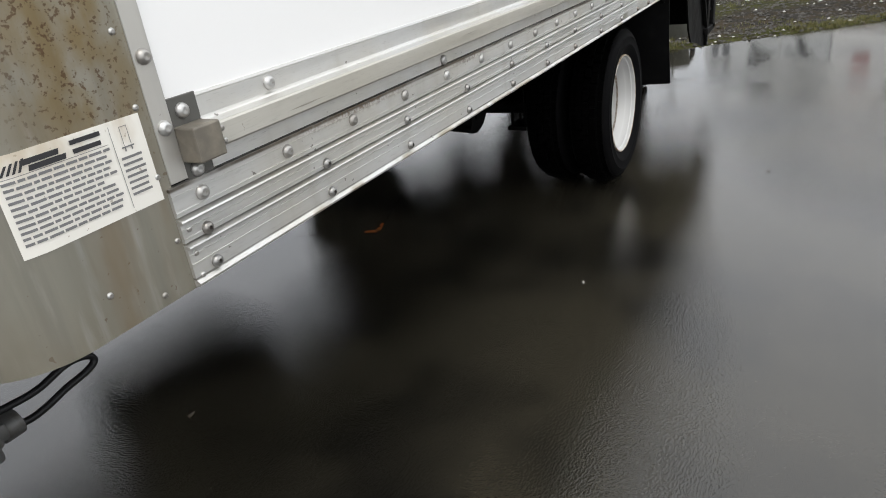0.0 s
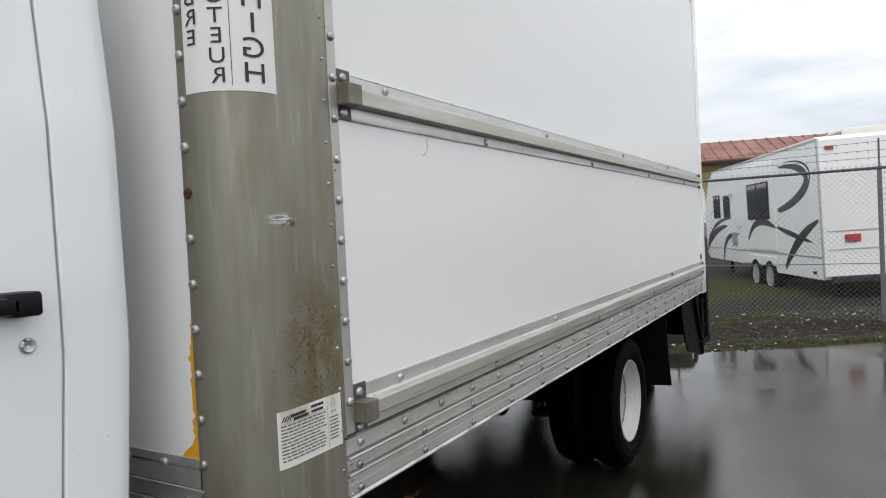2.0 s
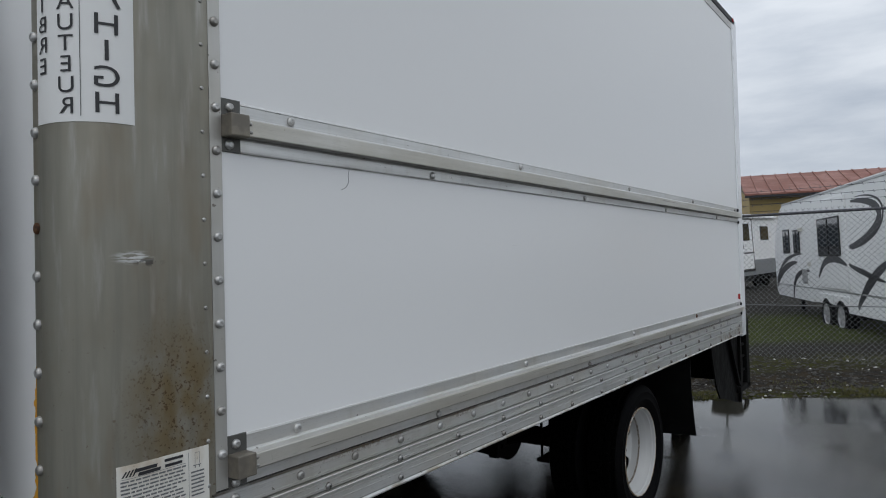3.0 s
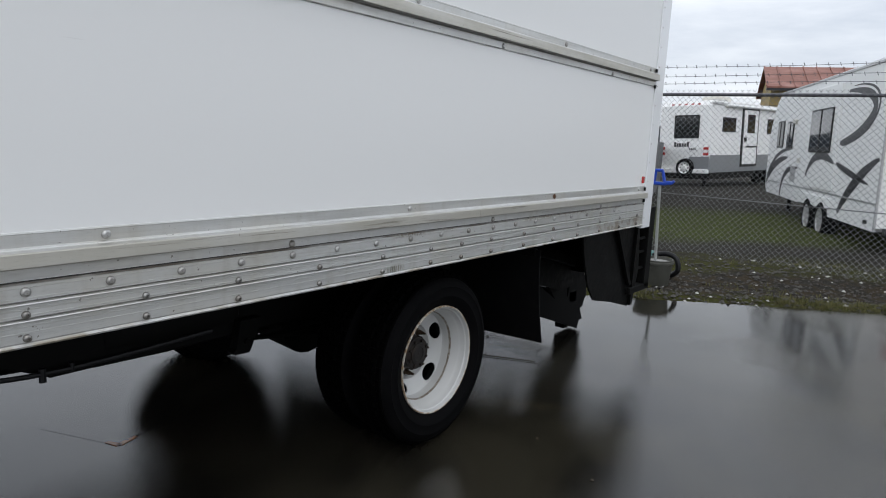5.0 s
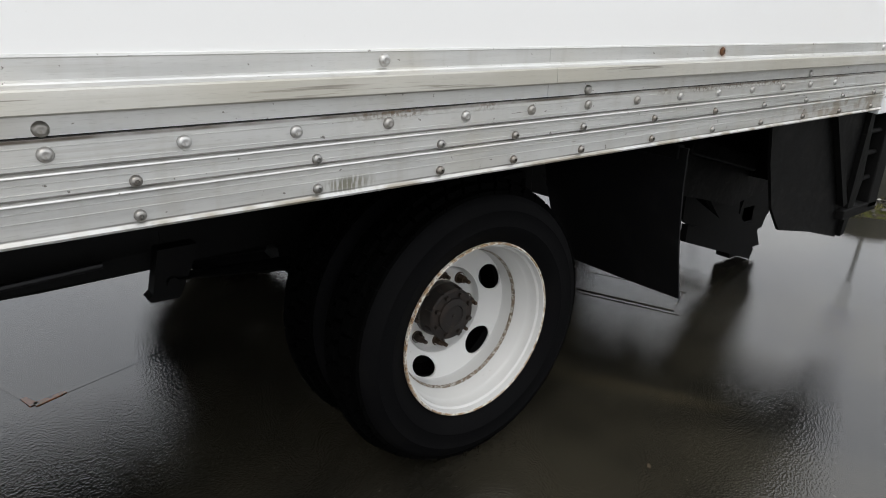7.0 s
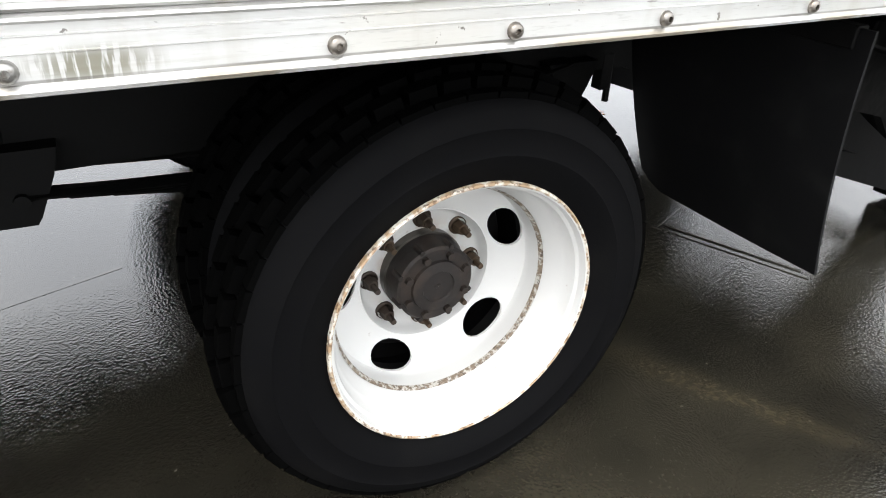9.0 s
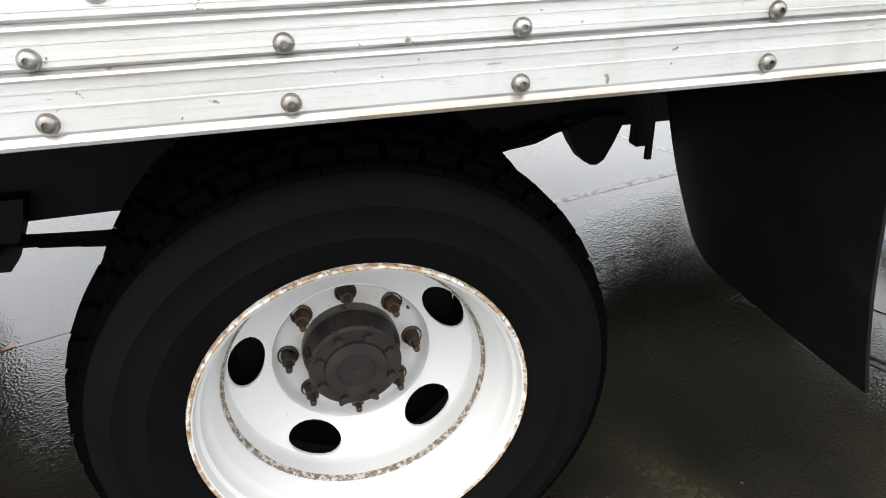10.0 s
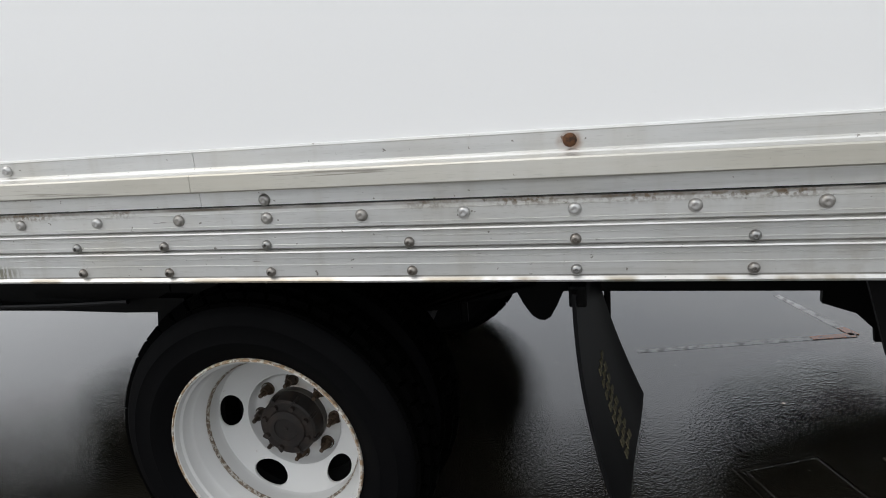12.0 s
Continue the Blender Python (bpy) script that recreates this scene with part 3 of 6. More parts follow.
def moss_tufts():
    verts, faces = [], []
    rnd = random.Random(9)
    for _ in range(2200):
        y = rnd.uniform(-3.2, 3.2)
        band = rnd.random()
        x = kerb_x(y) + (0.02 + 0.26 * rnd.random() if band < 0.6 else 0.3 + 2.2 * rnd.random())
        if noise.noise((x * 1.5, y * 1.5, 8)) < (-0.12 if band < 0.6 else 0.16):
            continue
        z = ground_z(x, y)
        for _b in range(9):
            a = rnd.uniform(0, 6.28)
            h = rnd.uniform(0.012, 0.05)
            bx, by = x + rnd.uniform(-0.04, 0.04), y + rnd.uniform(-0.04, 0.04)
            k = len(verts)
            w = 0.004
            verts += [(bx - w * math.sin(a), by + w * math.cos(a), z - 0.005), (bx + w * math.sin(a), by - w * math.cos(a), z - 0.005),
                      (bx + 0.5 * h * math.cos(a), by + 0.5 * h * math.sin(a), z + h)]
            faces.append((k, k + 1, k + 2))
    me = bpy.data.meshes.new("grass")
    me.from_pydata(verts, [], faces)
    bm = bmesh.new()
    bm.from_mesh(me)
    bpy.data.meshes.remove(me)
    return bm


setting("grass", moss_tufts(), M_GRASS, "short moss and grass growing between the gravel", "grass", "stuff")


def ridge():
    bm = bmesh.new()
    lo, hi = [], []
    for i in range(81):
        a = radians(-30 + i * 1.1)
        h = 9 + 7 * noise.noise((i * 0.23, 2, 0)) + 2.5 * noise.noise((i * 1.3, 5, 0))
        lo.append(bm.verts.new((330 * math.cos(a), 330 * math.sin(a), -1)))
        hi.append(bm.verts.new((340 * math.cos(a), 340 * math.sin(a), max(h, 3))))
    for i in range(80):
        bm.faces.new((lo[i], lo[i + 1], hi[i + 1], hi[i]))
    return bm


setting("backdrop", ridge(), M_HILL, "low dark wooded hills far off", "hills")


# ---- painted marks, cover, litter on the asphalt ----
def strip(bm, a, b, w0, w1, z=0.004):
    a, b = Vector((*a, 0)), Vector((*b, 0))
    s = (b - a).normalized().cross(Vector((0, 0, 1)))
    lo = [bm.verts.new(p) for p in (a + s * w0 / 2, b + s * w1 / 2, b - s * w1 / 2, a - s * w0 / 2)]
    hi = [bm.verts.new(v.co + Vector((0, 0, z))) for v in lo]
    bm.faces.new(hi)
    for i in range(4):
        bm.faces.new((lo[i], lo[(i + 1) % 4], hi[(i + 1) % 4], hi[i]))
    return bm


def survey_mark(vertex, arm_a, arm_b, wide, paint):
    ob = thing("paint_mark", *vertex, 0, "faded white sprayed angle with an orange tip on asphalt", "paint mark", "sprayed marks", "")
    bm = bmesh.new()
    strip(bm, vertex, arm_a, wide, wide * 0.7, 0.001)
    strip(bm, vertex, arm_b, wide, wide * 0.7, 0.001)
    part("faded_line", bm, paint, ob)
    bm = bmesh.new()
    for arm, share in ((arm_a, 0.16), (arm_b, 0.2)):
        end = tuple(v + (w - v) * share for v, w in zip(vertex, arm))
        strip(bm, vertex, end, max(0.028, wide), max(0.015, wide * 0.8), 0.003)
    part("orange_tip", bm, M_ORANGE, ob, "orange sprayed tip")


survey_mark((2.115, 1.200), (1.95, 1.63), (2.61, 1.345), 0.018, M_MARK)
survey_mark((5.06, 1.967), (4.84, 2.488), (4.10, 1.74), 0.045, M_MARKPALE)

cover = thing("utility_cover", 4.384, 0.85, 0, "dark utility cover slab set in the asphalt with an open joint", "cover", turn=23.5)
bm = bmesh.new()
add_box(bm, 0.02, 0.27, -0.50, -0.02, -0.02, 0.006, 0.004)
part("slab", bm, M_ASPHALT, cover, "wet asphalt-filled slab", local=True)
bm = bmesh.new()
for q in ((-0.012, 0.302, -0.008, 0.012), (-0.012, 0.302, -0.532, -0.512), (-0.012, 0.008, -0.512, -0.008), (0.282, 0.302, -0.512, -0.008)):
    add_box(bm, *q, -0.02, 0.003, 0.001)
part("rim", bm, M_ASPHALT, cover, "rough raised rim", local=True)

LEAF = bmesh.new()
for a_ in range(5):
    an = a_ * 1.26
    LEAF.verts.new((0.013 * math.cos(an) * (1.5 if a_ == 0 else 1), 0.008 * math.sin(an), 0.004 if a_ % 2 else 0.009))
LEAF.faces.new(LEAF.verts[:])
bmesh.ops.extrude_face_region(LEAF, geom=LEAF.faces[:])
for v in LEAF.verts[:5]:
    v.co.z -= 0.004
LEAF_ME = to_mesh("leaf", LEAF, M_LEAF)
for i, (x, y, s) in enumerate(((0.57, 0.97, 1.0), (3.55, -0.22, 0.7), (3.35, -0.62, 0.6), (4.85, 0.95, 0.8), (4.62, 1.30, 0.6))):
    ob = new("dead_leaf", LEAF_ME)
    ob.matrix_basis = pose(x, y, 0.0, 0, 0, 50 * i) @ Matrix.Scale(s, 4)
    tagged(ob, "small dark wet dead leaf lying on asphalt", "leaf", "leaves on the asphalt")
CHIP = to_mesh("chip", box(-0.009, 0.009, -0.003, 0.003, 0, 0.004, 0.001), M_STICKER)
ob = new("pale_chip", CHIP)
ob.matrix_basis = pose(1.85, -0.028, 0.0, 0, 0, 20)
tagged(ob, "tiny pale wood chip lying on wet asphalt", "debris")

# ---- the truck ----
truck = thing("box_truck", 2.6, 1.2, 0, "white box truck with aluminium trim parked on wet asphalt", "truck")
XE = 5.27  # rear end of the side panel and rails
YC = 1.2   # middle plane

# cargo box shell behind the trim
bm = add_box(box(0.0, 5.42, 0.012, 2.388, 0.955, 3.665), -0.255, 0.001, 0.135, 2.265, 0.955, 3.665)
part("cargo_box", bm, M_PANEL, truck, "white fibreglass cargo box")
bm = add_box(box(0.02, 5.41, 0.13, 2.27, 0.925, 0.954), -0.25, 0.019, 0.26, 2.14, 0.935, 0.954)
part("floor_frame", bm, M_BLACK, truck, "black steel floor frame")
CROSS = to_mesh("cross_member", box(-0.025, 0.025, -0.78, 0.78, -0.02, 0.058, 0.004), M_BLACK)
SCREW_X = (0.073, 0.383, 0.687, 0.997, 1.30, 1.60, 1.90, 2.235, 2.561, 2.86, 3.082, 3.324, 3.628, 3.943, 4.243, 4.545, 4.85, 5.15)
for x in SCREW_X:
    piece("cross_member", CROSS, truck, pose(x, YC, 0.866))

# side skin
side = part("side_panel", box(0.067, XE, 0.0, 0.014, 1.215, 3.61, 0.0015), M_PANEL, truck, "white smooth fibreglass side panel")
part("side_panel", box(0.0, XE, 2.386, 2.4, 0.96, 3.61), M_PANEL, truck)
roof = part("roof", box(-0.05, 5.42, 0.03, 2.37, 3.66, 3.685, 0.008), M_PANEL, truck, "white roof skin")


def lay(mesh, name, parent, spots, y):
    for x, z in spots:
        piece(name, mesh, parent, pose(x, y, z, 0, 47 * (x + z) % 360, 0))


part("scratch", tube([(0.503, -0.0003, 1.902), (0.498, -0.0003, 1.885), (0.500, -0.0003, 1.868), (0.486, -0.0003, 1.850), (0.470, -0.0003, 1.843)], 0.0009, 5), M_GREYINK, side, "fine dark scratch")


# bottom rail: an extruded plate with three bands and rolled ridges
def rail_profile():
    front = [(-0.010, 0.947), (-0.0155, 0.949), (-0.0165, 0.953), (-0.010, 0.959)]
    for z in (1.0135, 1.0555):
        front += [(-0.010, z - 0.004), (-0.0160, z - 0.003), (-0.0172, z - 0.0005), (-0.0160, z + 0.002), (-0.010, z + 0.0036), (-0.0015, z + 0.0042), (-0.0015, z + 0.0074), (-0.010, z + 0.0080)]
    for z in (0.985, 1.000, 1.028, 1.042, 1.070, 1.096):
        front += [(-0.010, z - 0.0012), (-0.0114, z - 0.0006), (-0.0114, z + 0.0006), (-0.010, z + 0.0012)]
    front = sorted(front[:4], key=lambda p: p[1]) + sorted(front[4:], key=lambda p: p[1])
    return [(0.012, 0.947)] + front + [(-0.010, 1.1085), (0.012, 1.1085)]


rail = part("bottom_rail", prism_x(rail_profile(), 0.026, XE), M_RAIL, truck, "grimy ribbed aluminium bottom rail", smooth=25)
# black strip that backs the narrow gap between bottom rail and rub rail
part("joint_strip", box(0.03, XE, 0.001, 0.010, 1.100, 1.116), M_RUBBER, truck, "black strip behind the rail joint")
S_X = [(-1.096 + 0.3048 * k) * 2 / 3 for k in range(4, 28)]
lay(BOLT, "bolt", rail, [(x, 1.085) for x in S_X if x < 5.2 and x > 0.05], -0.010)
lay(SCREW, "screw", rail, [(x, z) for x in SCREW_X for z in (1.029, 0.971)], -0.010)
lay(SMALL, "small_rivet", rail, [(0.040, 1.0), (0.041, 0.962), (0.040, 1.04)], -0.010)
GRIME = bmesh.new()
rnd = random.Random(21)
ring_ = []
for i in range(26):
    an = i * math.tau / 26
    r_out = rnd.uniform(0.0088, 0.0092) + 0.0012 * rnd.random() ** 2
    ring_.append([GRIME.verts.new((r * math.cos(an), y, r * math.sin(an))) for r, y in ((0.0075, -0.0006), (r_out, -0.0006), (r_out, 0.0))])
for p_, q_ in zip(ring_, ring_[1:] + ring_[:1]):
    GRIME.faces.new((p_[0], p_[1], q_[1], q_[0]))
    GRIME.faces.new((p_[1], p_[2], q_[2], q_[1]))
GRIME_ME = to_mesh("dirt_ring", GRIME, M_GRIME)
for x in SCREW_X:
    for z in (1.029, 0.971):
        piece("dirt_ring", GRIME_ME, rail, pose(x, -0.0102, z, 0, 31 * x * z % 360, 0))


# rub rails: hat sections bolted through their flanges
def rub_profile(z_top, z_lip, z_hat, z_low):
    return [(0.0, z_top), (-0.0035, z_top), (-0.0045, z_top - 0.004), (-0.0035, z_top - 0.006), (-0.0035, z_lip + 0.006), (-0.008, z_lip + 0.003), (-0.0095, z_lip),
            (-0.028, z_lip - 0.004), (-0.031, z_lip - 0.007), (-0.0335, z_hat + 0.003), (-0.032, z_hat), (-0.008, z_hat + 0.002), (-0.0055, z_hat - 0.001), (-0.0055, z_low), (0.0, z_low)]


U_X = (0.284, 1.500, 2.718, 3.938, 5.157)
P_X = (0.896, 2.114, 3.332, 4.550)
JOINT = 3.186  # where two lengths of the lower rub rail meet
low_rub = part("rub_rail", prism_x(rub_profile(1.228, 1.186, 1.145, 1.1115), 0.122, JOINT), M_RAIL, truck, "scuffed aluminium rub rail", smooth=25)
part("rub_rail", prism_x(rub_profile(1.228, 1.186, 1.145, 1.1115), JOINT + 0.0009, XE), M_RAIL, truck, "scuffed aluminium rub rail", smooth=25)
lay(BOLT, "bolt", low_rub, [(x, 1.207) for x in U_X if x != 3.938], -0.0035)
piece("rusty_bolt", RUSTBOLT, low_rub, pose(3.938, -0.0035, 1.207))
lay(BOLT, "bolt", low_rub, [(x, 1.122) for x in P_X], -0.0055)
mid_rub = part("rub_rail", prism_x(rub_profile(2.028, 1.990, 1.943, 1.906), 0.122, XE), M_RAIL, truck, "aluminium rub rail along the middle of the box side", smooth=25)
lay(BOLT, "bolt", mid_rub, [(x, 2.008) for x in U_X], -0.0035)
lay(BOLT, "bolt", mid_rub, [(x, 1.920) for x in P_X], -0.0055)
for zt, owner in ((1.228, low_rub), (2.031, mid_rub)):
    br = part("end_bracket", box(0.069, 0.124, -0.0045, 0.002, zt - 0.125, zt + 0.003, 0.001), M_DARKPLATE, truck, "dark bracket plate with a bronze end cap")
    cap = box(0.068, 0.121, -0.046, -0.004, zt - 0.092, zt - 0.038, 0.003)
    part("end_cap", cap, M_BRACKET, br, "bronze-grey bevelled end cap")
    lay(RIVET, "bolt", br, [(0.092, zt - 0.018), (0.090, zt - 0.108)], -0.0045)
    lay(SMALL, "screw", br, [(0.133, zt - 0.056), (0.134, zt - 0.076)], -0.0325)

# vertical strap between corner post and panel
strap = part("seam_strap", box(0.0365, 0.069, -0.0055, 0.006, 1.112, 3.60, 0.0012), M_STRAP, truck, "narrow riveted aluminium seam strap")
lay(RIVET, "rivet", strap, [(0.053, 1.194 + 0.1016 * k) for k in range(23)], -0.0055)

# rounded front corner post: flat side, quarter round, flat front
R_C = 0.12
S_A = 0.186
S_B = S_A + R_C * math.pi / 2
X_F = -0.27


def post_point(s, off=0.0):
    """A point on the corner post's outside, s metres round from its rear edge, and off metres out."""
    if s < S_A:
        return 0.036 - s, -off
    if s > S_B:
        return X_F - off, R_C + s - S_B
    a = (s - S_A) / R_C
    return X_F + R_C - (R_C + off) * math.sin(a), R_C - (R_C + off) * math.cos(a)


def post_sheet(s0, s1, z0, z1, off, thick, n=24):
    bm = bmesh.new()
    cols = []
    for i in range(n + 1):
        s = s0 + (s1 - s0) * i / n
        a, b = post_point(s, off), post_point(s, off - thick)
        cols.append([bm.verts.new((*a, z0)), bm.verts.new((*a, z1)), bm.verts.new((*b, z1)), bm.verts.new((*b, z0))])
    for u, v in zip(cols, cols[1:]):
        for k in range(4):
            bm.faces.new((u[k], u[(k + 1) % 4], v[(k + 1) % 4], v[k]))
    bm.faces.new(cols[0])
    bm.faces.new(cols[-1][::-1])
    return bm


S_L = S_B + 0.030
post = part("corner_post", post_sheet(0.0, S_L + 0.014, 0.945, 3.64, 0.004, 0.006, 32), M_POST, truck, "stained weathered aluminium rounded corner post", smooth=40)
for k in range(27):
    x, y = post_point(S_L, 0.004)
    z = 1.119 + 0.1003 * k
    ob = piece("rivet", RIVET if k != 6 else RUSTBOLT, post, Matrix.Translation((x, y, z)) @ Matrix.Rotation(-radians(90), 4, "Z"))
for k in range(24):
    piece("small_rivet", SMALL, post, pose(0.018, -0.004, 1.03 + 0.1016 * k))
for x, z in ((-0.03, 0.962), (-0.11, 1.005)):
    piece("small_rivet", SMALL, post, pose(x, -0.004, z))

# front wall of the box, its rail and the yellow undercoat where the white has peeled
S_F = S_L + 0.006
bm = post_sheet(S_F, S_F + 0.05, 1.125, 3.64, 0.0005, 0.004, 4)
Y_F = R_C + S_F + 0.05 - S_B
add_box(bm, X_F - 0.0005, X_F + 0.014, Y_F, 2.2, 1.125, 3.64)
front = part("front_panel", bm, M_PANEL, truck, "white front wall of the cargo box")
bm = post_sheet(S_F + 0.004, S_F + 0.05, 0.945, 1.128, 0.004, 0.006, 4)
add_box(bm, X_F - 0.004, X_F + 0.012, Y_F, 2.2, 0.945, 1.128)
for z in (1.014, 1.056):
    add_box(bm, X_F - 0.007, X_F - 0.003, Y_F - 0.05, 2.2, z - 0.003, z + 0.003, 0.0012)
frail = part("front_rail", bm, M_RAIL, truck, "dirty ribbed aluminium front rail")
for y, z in ((0.205, 1.028), (0.205, 0.972), (0.285, 1.108), (0.42, 1.108)):
    piece("rivet", RIVET, frail, Matrix.Translation((X_F - 0.0045, y, z)) @ Matrix.Rotation(-radians(90), 4, "Z"))
rnd = random.Random(3)
bm = bmesh.new()
prev = None
for i in range(49):
    z = 1.128 + 0.305 * i / 48
    w = 0.012 + 0.012 * noise.noise((i * 0.35, 3, 0)) + (0.045 * max(0, 1 - i / 7) if i < 7 else 0) - 0.009 * max(0, (i - 36) / 12)
    w = max(w, 0.003) + 0.004 * rnd.random()
    cur = [bm.verts.new((*post_point(S_F + 0.009, 0.0016), z)), bm.verts.new((*post_point(S_F + 0.009 + w, 0.0016), z))]
    if prev:
        bm.faces.new((prev[0], prev[1], cur[1], cur[0]))
    prev = cur
r_ = bmesh.ops.extrude_face_region(bm, geom=bm.faces[:])
bmesh.ops.translate(bm, vec=(0.0022, 0.0006, 0), verts=[g_ for g_ in r_["geom"] if isinstance(g_, bmesh.types.BMVert)])
part("yellow_patch", bm, M_YELLOW, truck, "yellow undercoat showing where white paint peeled")

# height sticker, lettered in mirror writing
st = part("height_sticker", post_sheet(0.181, 0.390, 1.934, 2.290, 0.0052, 0.001, 24), M_STICKER, truck, "white height sticker with black mirror writing", smooth=40)


def lettering(bm, string, s_mid, z_mid, height, stretch=1.0):
    t = flat_text(string, height / 0.69)
    for k in range(-2, 30):
        bmesh.ops.bisect_plane(t, geom=t.verts[:] + t.edges[:] + t.faces[:], plane_co=(k * 0.006, 0, 0), plane_no=(1, 0, 0))
    xs = [v.co.x for v in t.verts]
    zs = [v.co.y for v in t.verts]
    cx, cz = (min(xs) + max(xs)) / 2, (min(zs) + max(zs)) / 2
    index = {}
    for v in t.verts:
        s = 0.181 + (s_mid + (v.co.x - cx) * stretch - 0.19) * 1.237
        index[v] = bm.verts.new((*post_point(s, 0.0068), z_mid + v.co.y - cz))
    for f in t.faces:
        try:
            bm.faces.new([index[v] for v in f.verts])
        except ValueError:
            pass
    t.free()


bm = bmesh.new()
lettering(bm, "12'", 0.232, 2.254, 0.047, 0.95)
lettering(bm, "7\"", 0.232, 2.197, 0.047, 0.95)
for i, ch in enumerate("HIGH"):
    lettering(bm, ch, 0.232, 2.138 - 0.0545 * i, 0.043, 0.95)
lettering(bm, "3.85M", 0.3155, 2.260, 0.027, 0.86)
for i, ch in enumerate("HAUTEUR"):
    lettering(bm, ch, 0.2925, 2.224 - 0.0428 * i, 0.033, 0.9)
for i, ch in enumerate("LIBRE"):
    lettering(bm, ch, 0.3385, 2.224 - 0.0428 * i, 0.033, 0.9)
for v0 in [(0.2695, 1.945, 2.278)]:
    q = [bm.verts.new((*post_point(0.181 + (s - 0.19) * 1.237, 0.0068), z)) for s, z in ((v0[0], v0[1]), (v0[0], v0[2]), (v0[0] + 0.001, v0[2]), (v0[0] + 0.001, v0[1]))]
    bm.faces.new(q)
part("lettering", bm, M_INK, st, "black mirrored capitals")

# instruction label: a mark, two short bars and lines of small print that cannot be read
lab = part("instruction_label", post_sheet(0.018, 0.228, 1.098, 1.226, 0.0052, 0.001, 18), M_LABEL, truck, "dirty white instruction label with small black print", smooth=40)


def bar(bm, s0, s1, z0, z1, skew=0.0):
    s0, s1 = (0.018 + (q - 0.033) * 1.11 for q in (s0, s1))
    n = max(1, int(abs(s1 - s0) / 0.005))
    low = [bm.verts.new((*post_point(s0 + (s1 - s0) * k / n, 0.0066), z0)) for k in range(n + 1)]
    high = [bm.verts.new((*post_point(s0 + (s1 - s0) * k / n + skew, 0.0066), z1)) for k in range(n + 1)]
    for k in range(n):
        bm.faces.new((low[k], high[k], high[k + 1], low[k + 1]))


bm = bmesh.new()
for i in range(4):
    bar(bm, 0.2145 - 0.006 * i, 0.2115 - 0.006 * i, 1.202, 1.214 + 0.001 * i, -0.008)
for s0, s1, z in ((0.193, 0.148, 1.212), (0.186, 0.141, 1.2035)):
    bar(bm, s0, s1, z - 0.0035, z + 0.0035, -0.002)
for s0, s1, z in ((0.132, 0.092, 1.2165), (0.131, 0.094, 1.205)):
    bar(bm, s0, s1, z - 0.003, z + 0.003)
part("mark", bm, M_INK, lab, "black slanted mark and two short bars")
bm = bmesh.new()
rnd = random.Random(12)
for i in range(11):
    z = 1.193 - 0.0078 * i
    s = 0.216
    while s > 0.092 + 0.02 * rnd.random():
        w = rnd.uniform(0.006, 0.018)
        bar(bm, s, max(s - w, 0.086), z - 0.0018, z + 0.0018)
        s -= w + 0.0022
for z in (1.1985,):
    bar(bm, 0.216, 0.086, z - 0.0004, z + 0.0004)
bar(bm, 0.0803, 0.0795, 1.105, 1.220)
for s0, s1, z0, z1 in ((0.066, 0.0652, 1.19, 1.216), (0.056, 0.0552, 1.19, 1.216), (0.066, 0.0552, 1.2155, 1.2163), (0.07, 0.052, 1.187, 1.189), (0.0665, 0.0645, 1.182, 1.187), (0.057, 0.055, 1.182, 1.187)):
    bar(bm, s0, s1, z0, z1)
for i in range(7):
    bar(bm, 0.075, 0.042 + 0.006 * rnd.random(), 1.172 - 0.0085 * i, 1.1755 - 0.0085 * i)
part("small_print", bm, M_GREYINK, lab, "rows of unreadable small print")

# top trim and rear post
top = part("top_rail", box(-0.02, 5.36, -0.004, 0.02, 3.585, 3.645, 0.002), M_STRAP, truck, "riveted aluminium top rail")
lay(SMALL, "rivet", top, [(0.1 + 0.1525 * k, 3.61) for k in range(35)], -0.004)
part("roof_edge", box(-0.02, 5.36, -0.010, 0.05, 3.645, 3.692, 0.006), M_RUBBER, truck, "dark roof edge moulding")
part("marker_light", box(5.285, 5.315, -0.020, -0.008, 3.655, 3.685, 0.004), M_RED, truck, "small red corner marker light")
rear = part("rear_post", box(XE + 0.002, 5.43, -0.007, 0.05, 0.925, 3.69, 0.006), M_CAB, truck, "white painted rear corner post")
lay(SMALL, "rivet", rear, [(5.30 + 0.004 * math.sin(k), 1.0 + 0.13 * k) for k in range(21)], -0.007)
part("rear_frame", box(5.40, 5.44, 0.04, 2.36, 0.93, 3.69, 0.005), M_CAB, truck, "white rear door frame")
part("side_marker", box(5.203, 5.235, -0.012, 0.0, 1.248, 1.295, 0.004), M_RED, truck, "red side marker light")
for z in (1.207, 1.125, 2.01, 1.905):
    part("rail_stop", box(5.246, 5.268, -0.016, -0.004, z - 0.012, z + 0.012, 0.004), M_RUBBER, truck, "black rubber rail end stop")

# ---- chassis ----
for y in (0.80, 1.60):
    bm = slab([(-2.3, 0.655), (1.48, 0.655), (1.66, 0.566), (2.45, 0.570), (3.45, 0.580), (3.52, 0.604), (3.66, 0.622), (3.72, 0.646), (5.1, 0.648), (5.1, 0.806), (-2.3, 0.806)], y - 0.03, y + 0.03)
    part("frame_rail", bm, M_BLACK, truck, "black steel chassis rail")
    part("sill_beam", box(-0.25, 5.2, y - 0.04, y + 0.04, 0.806, 0.905, 0.003), M_BLACK, truck, "black wooden sill beam under the box")
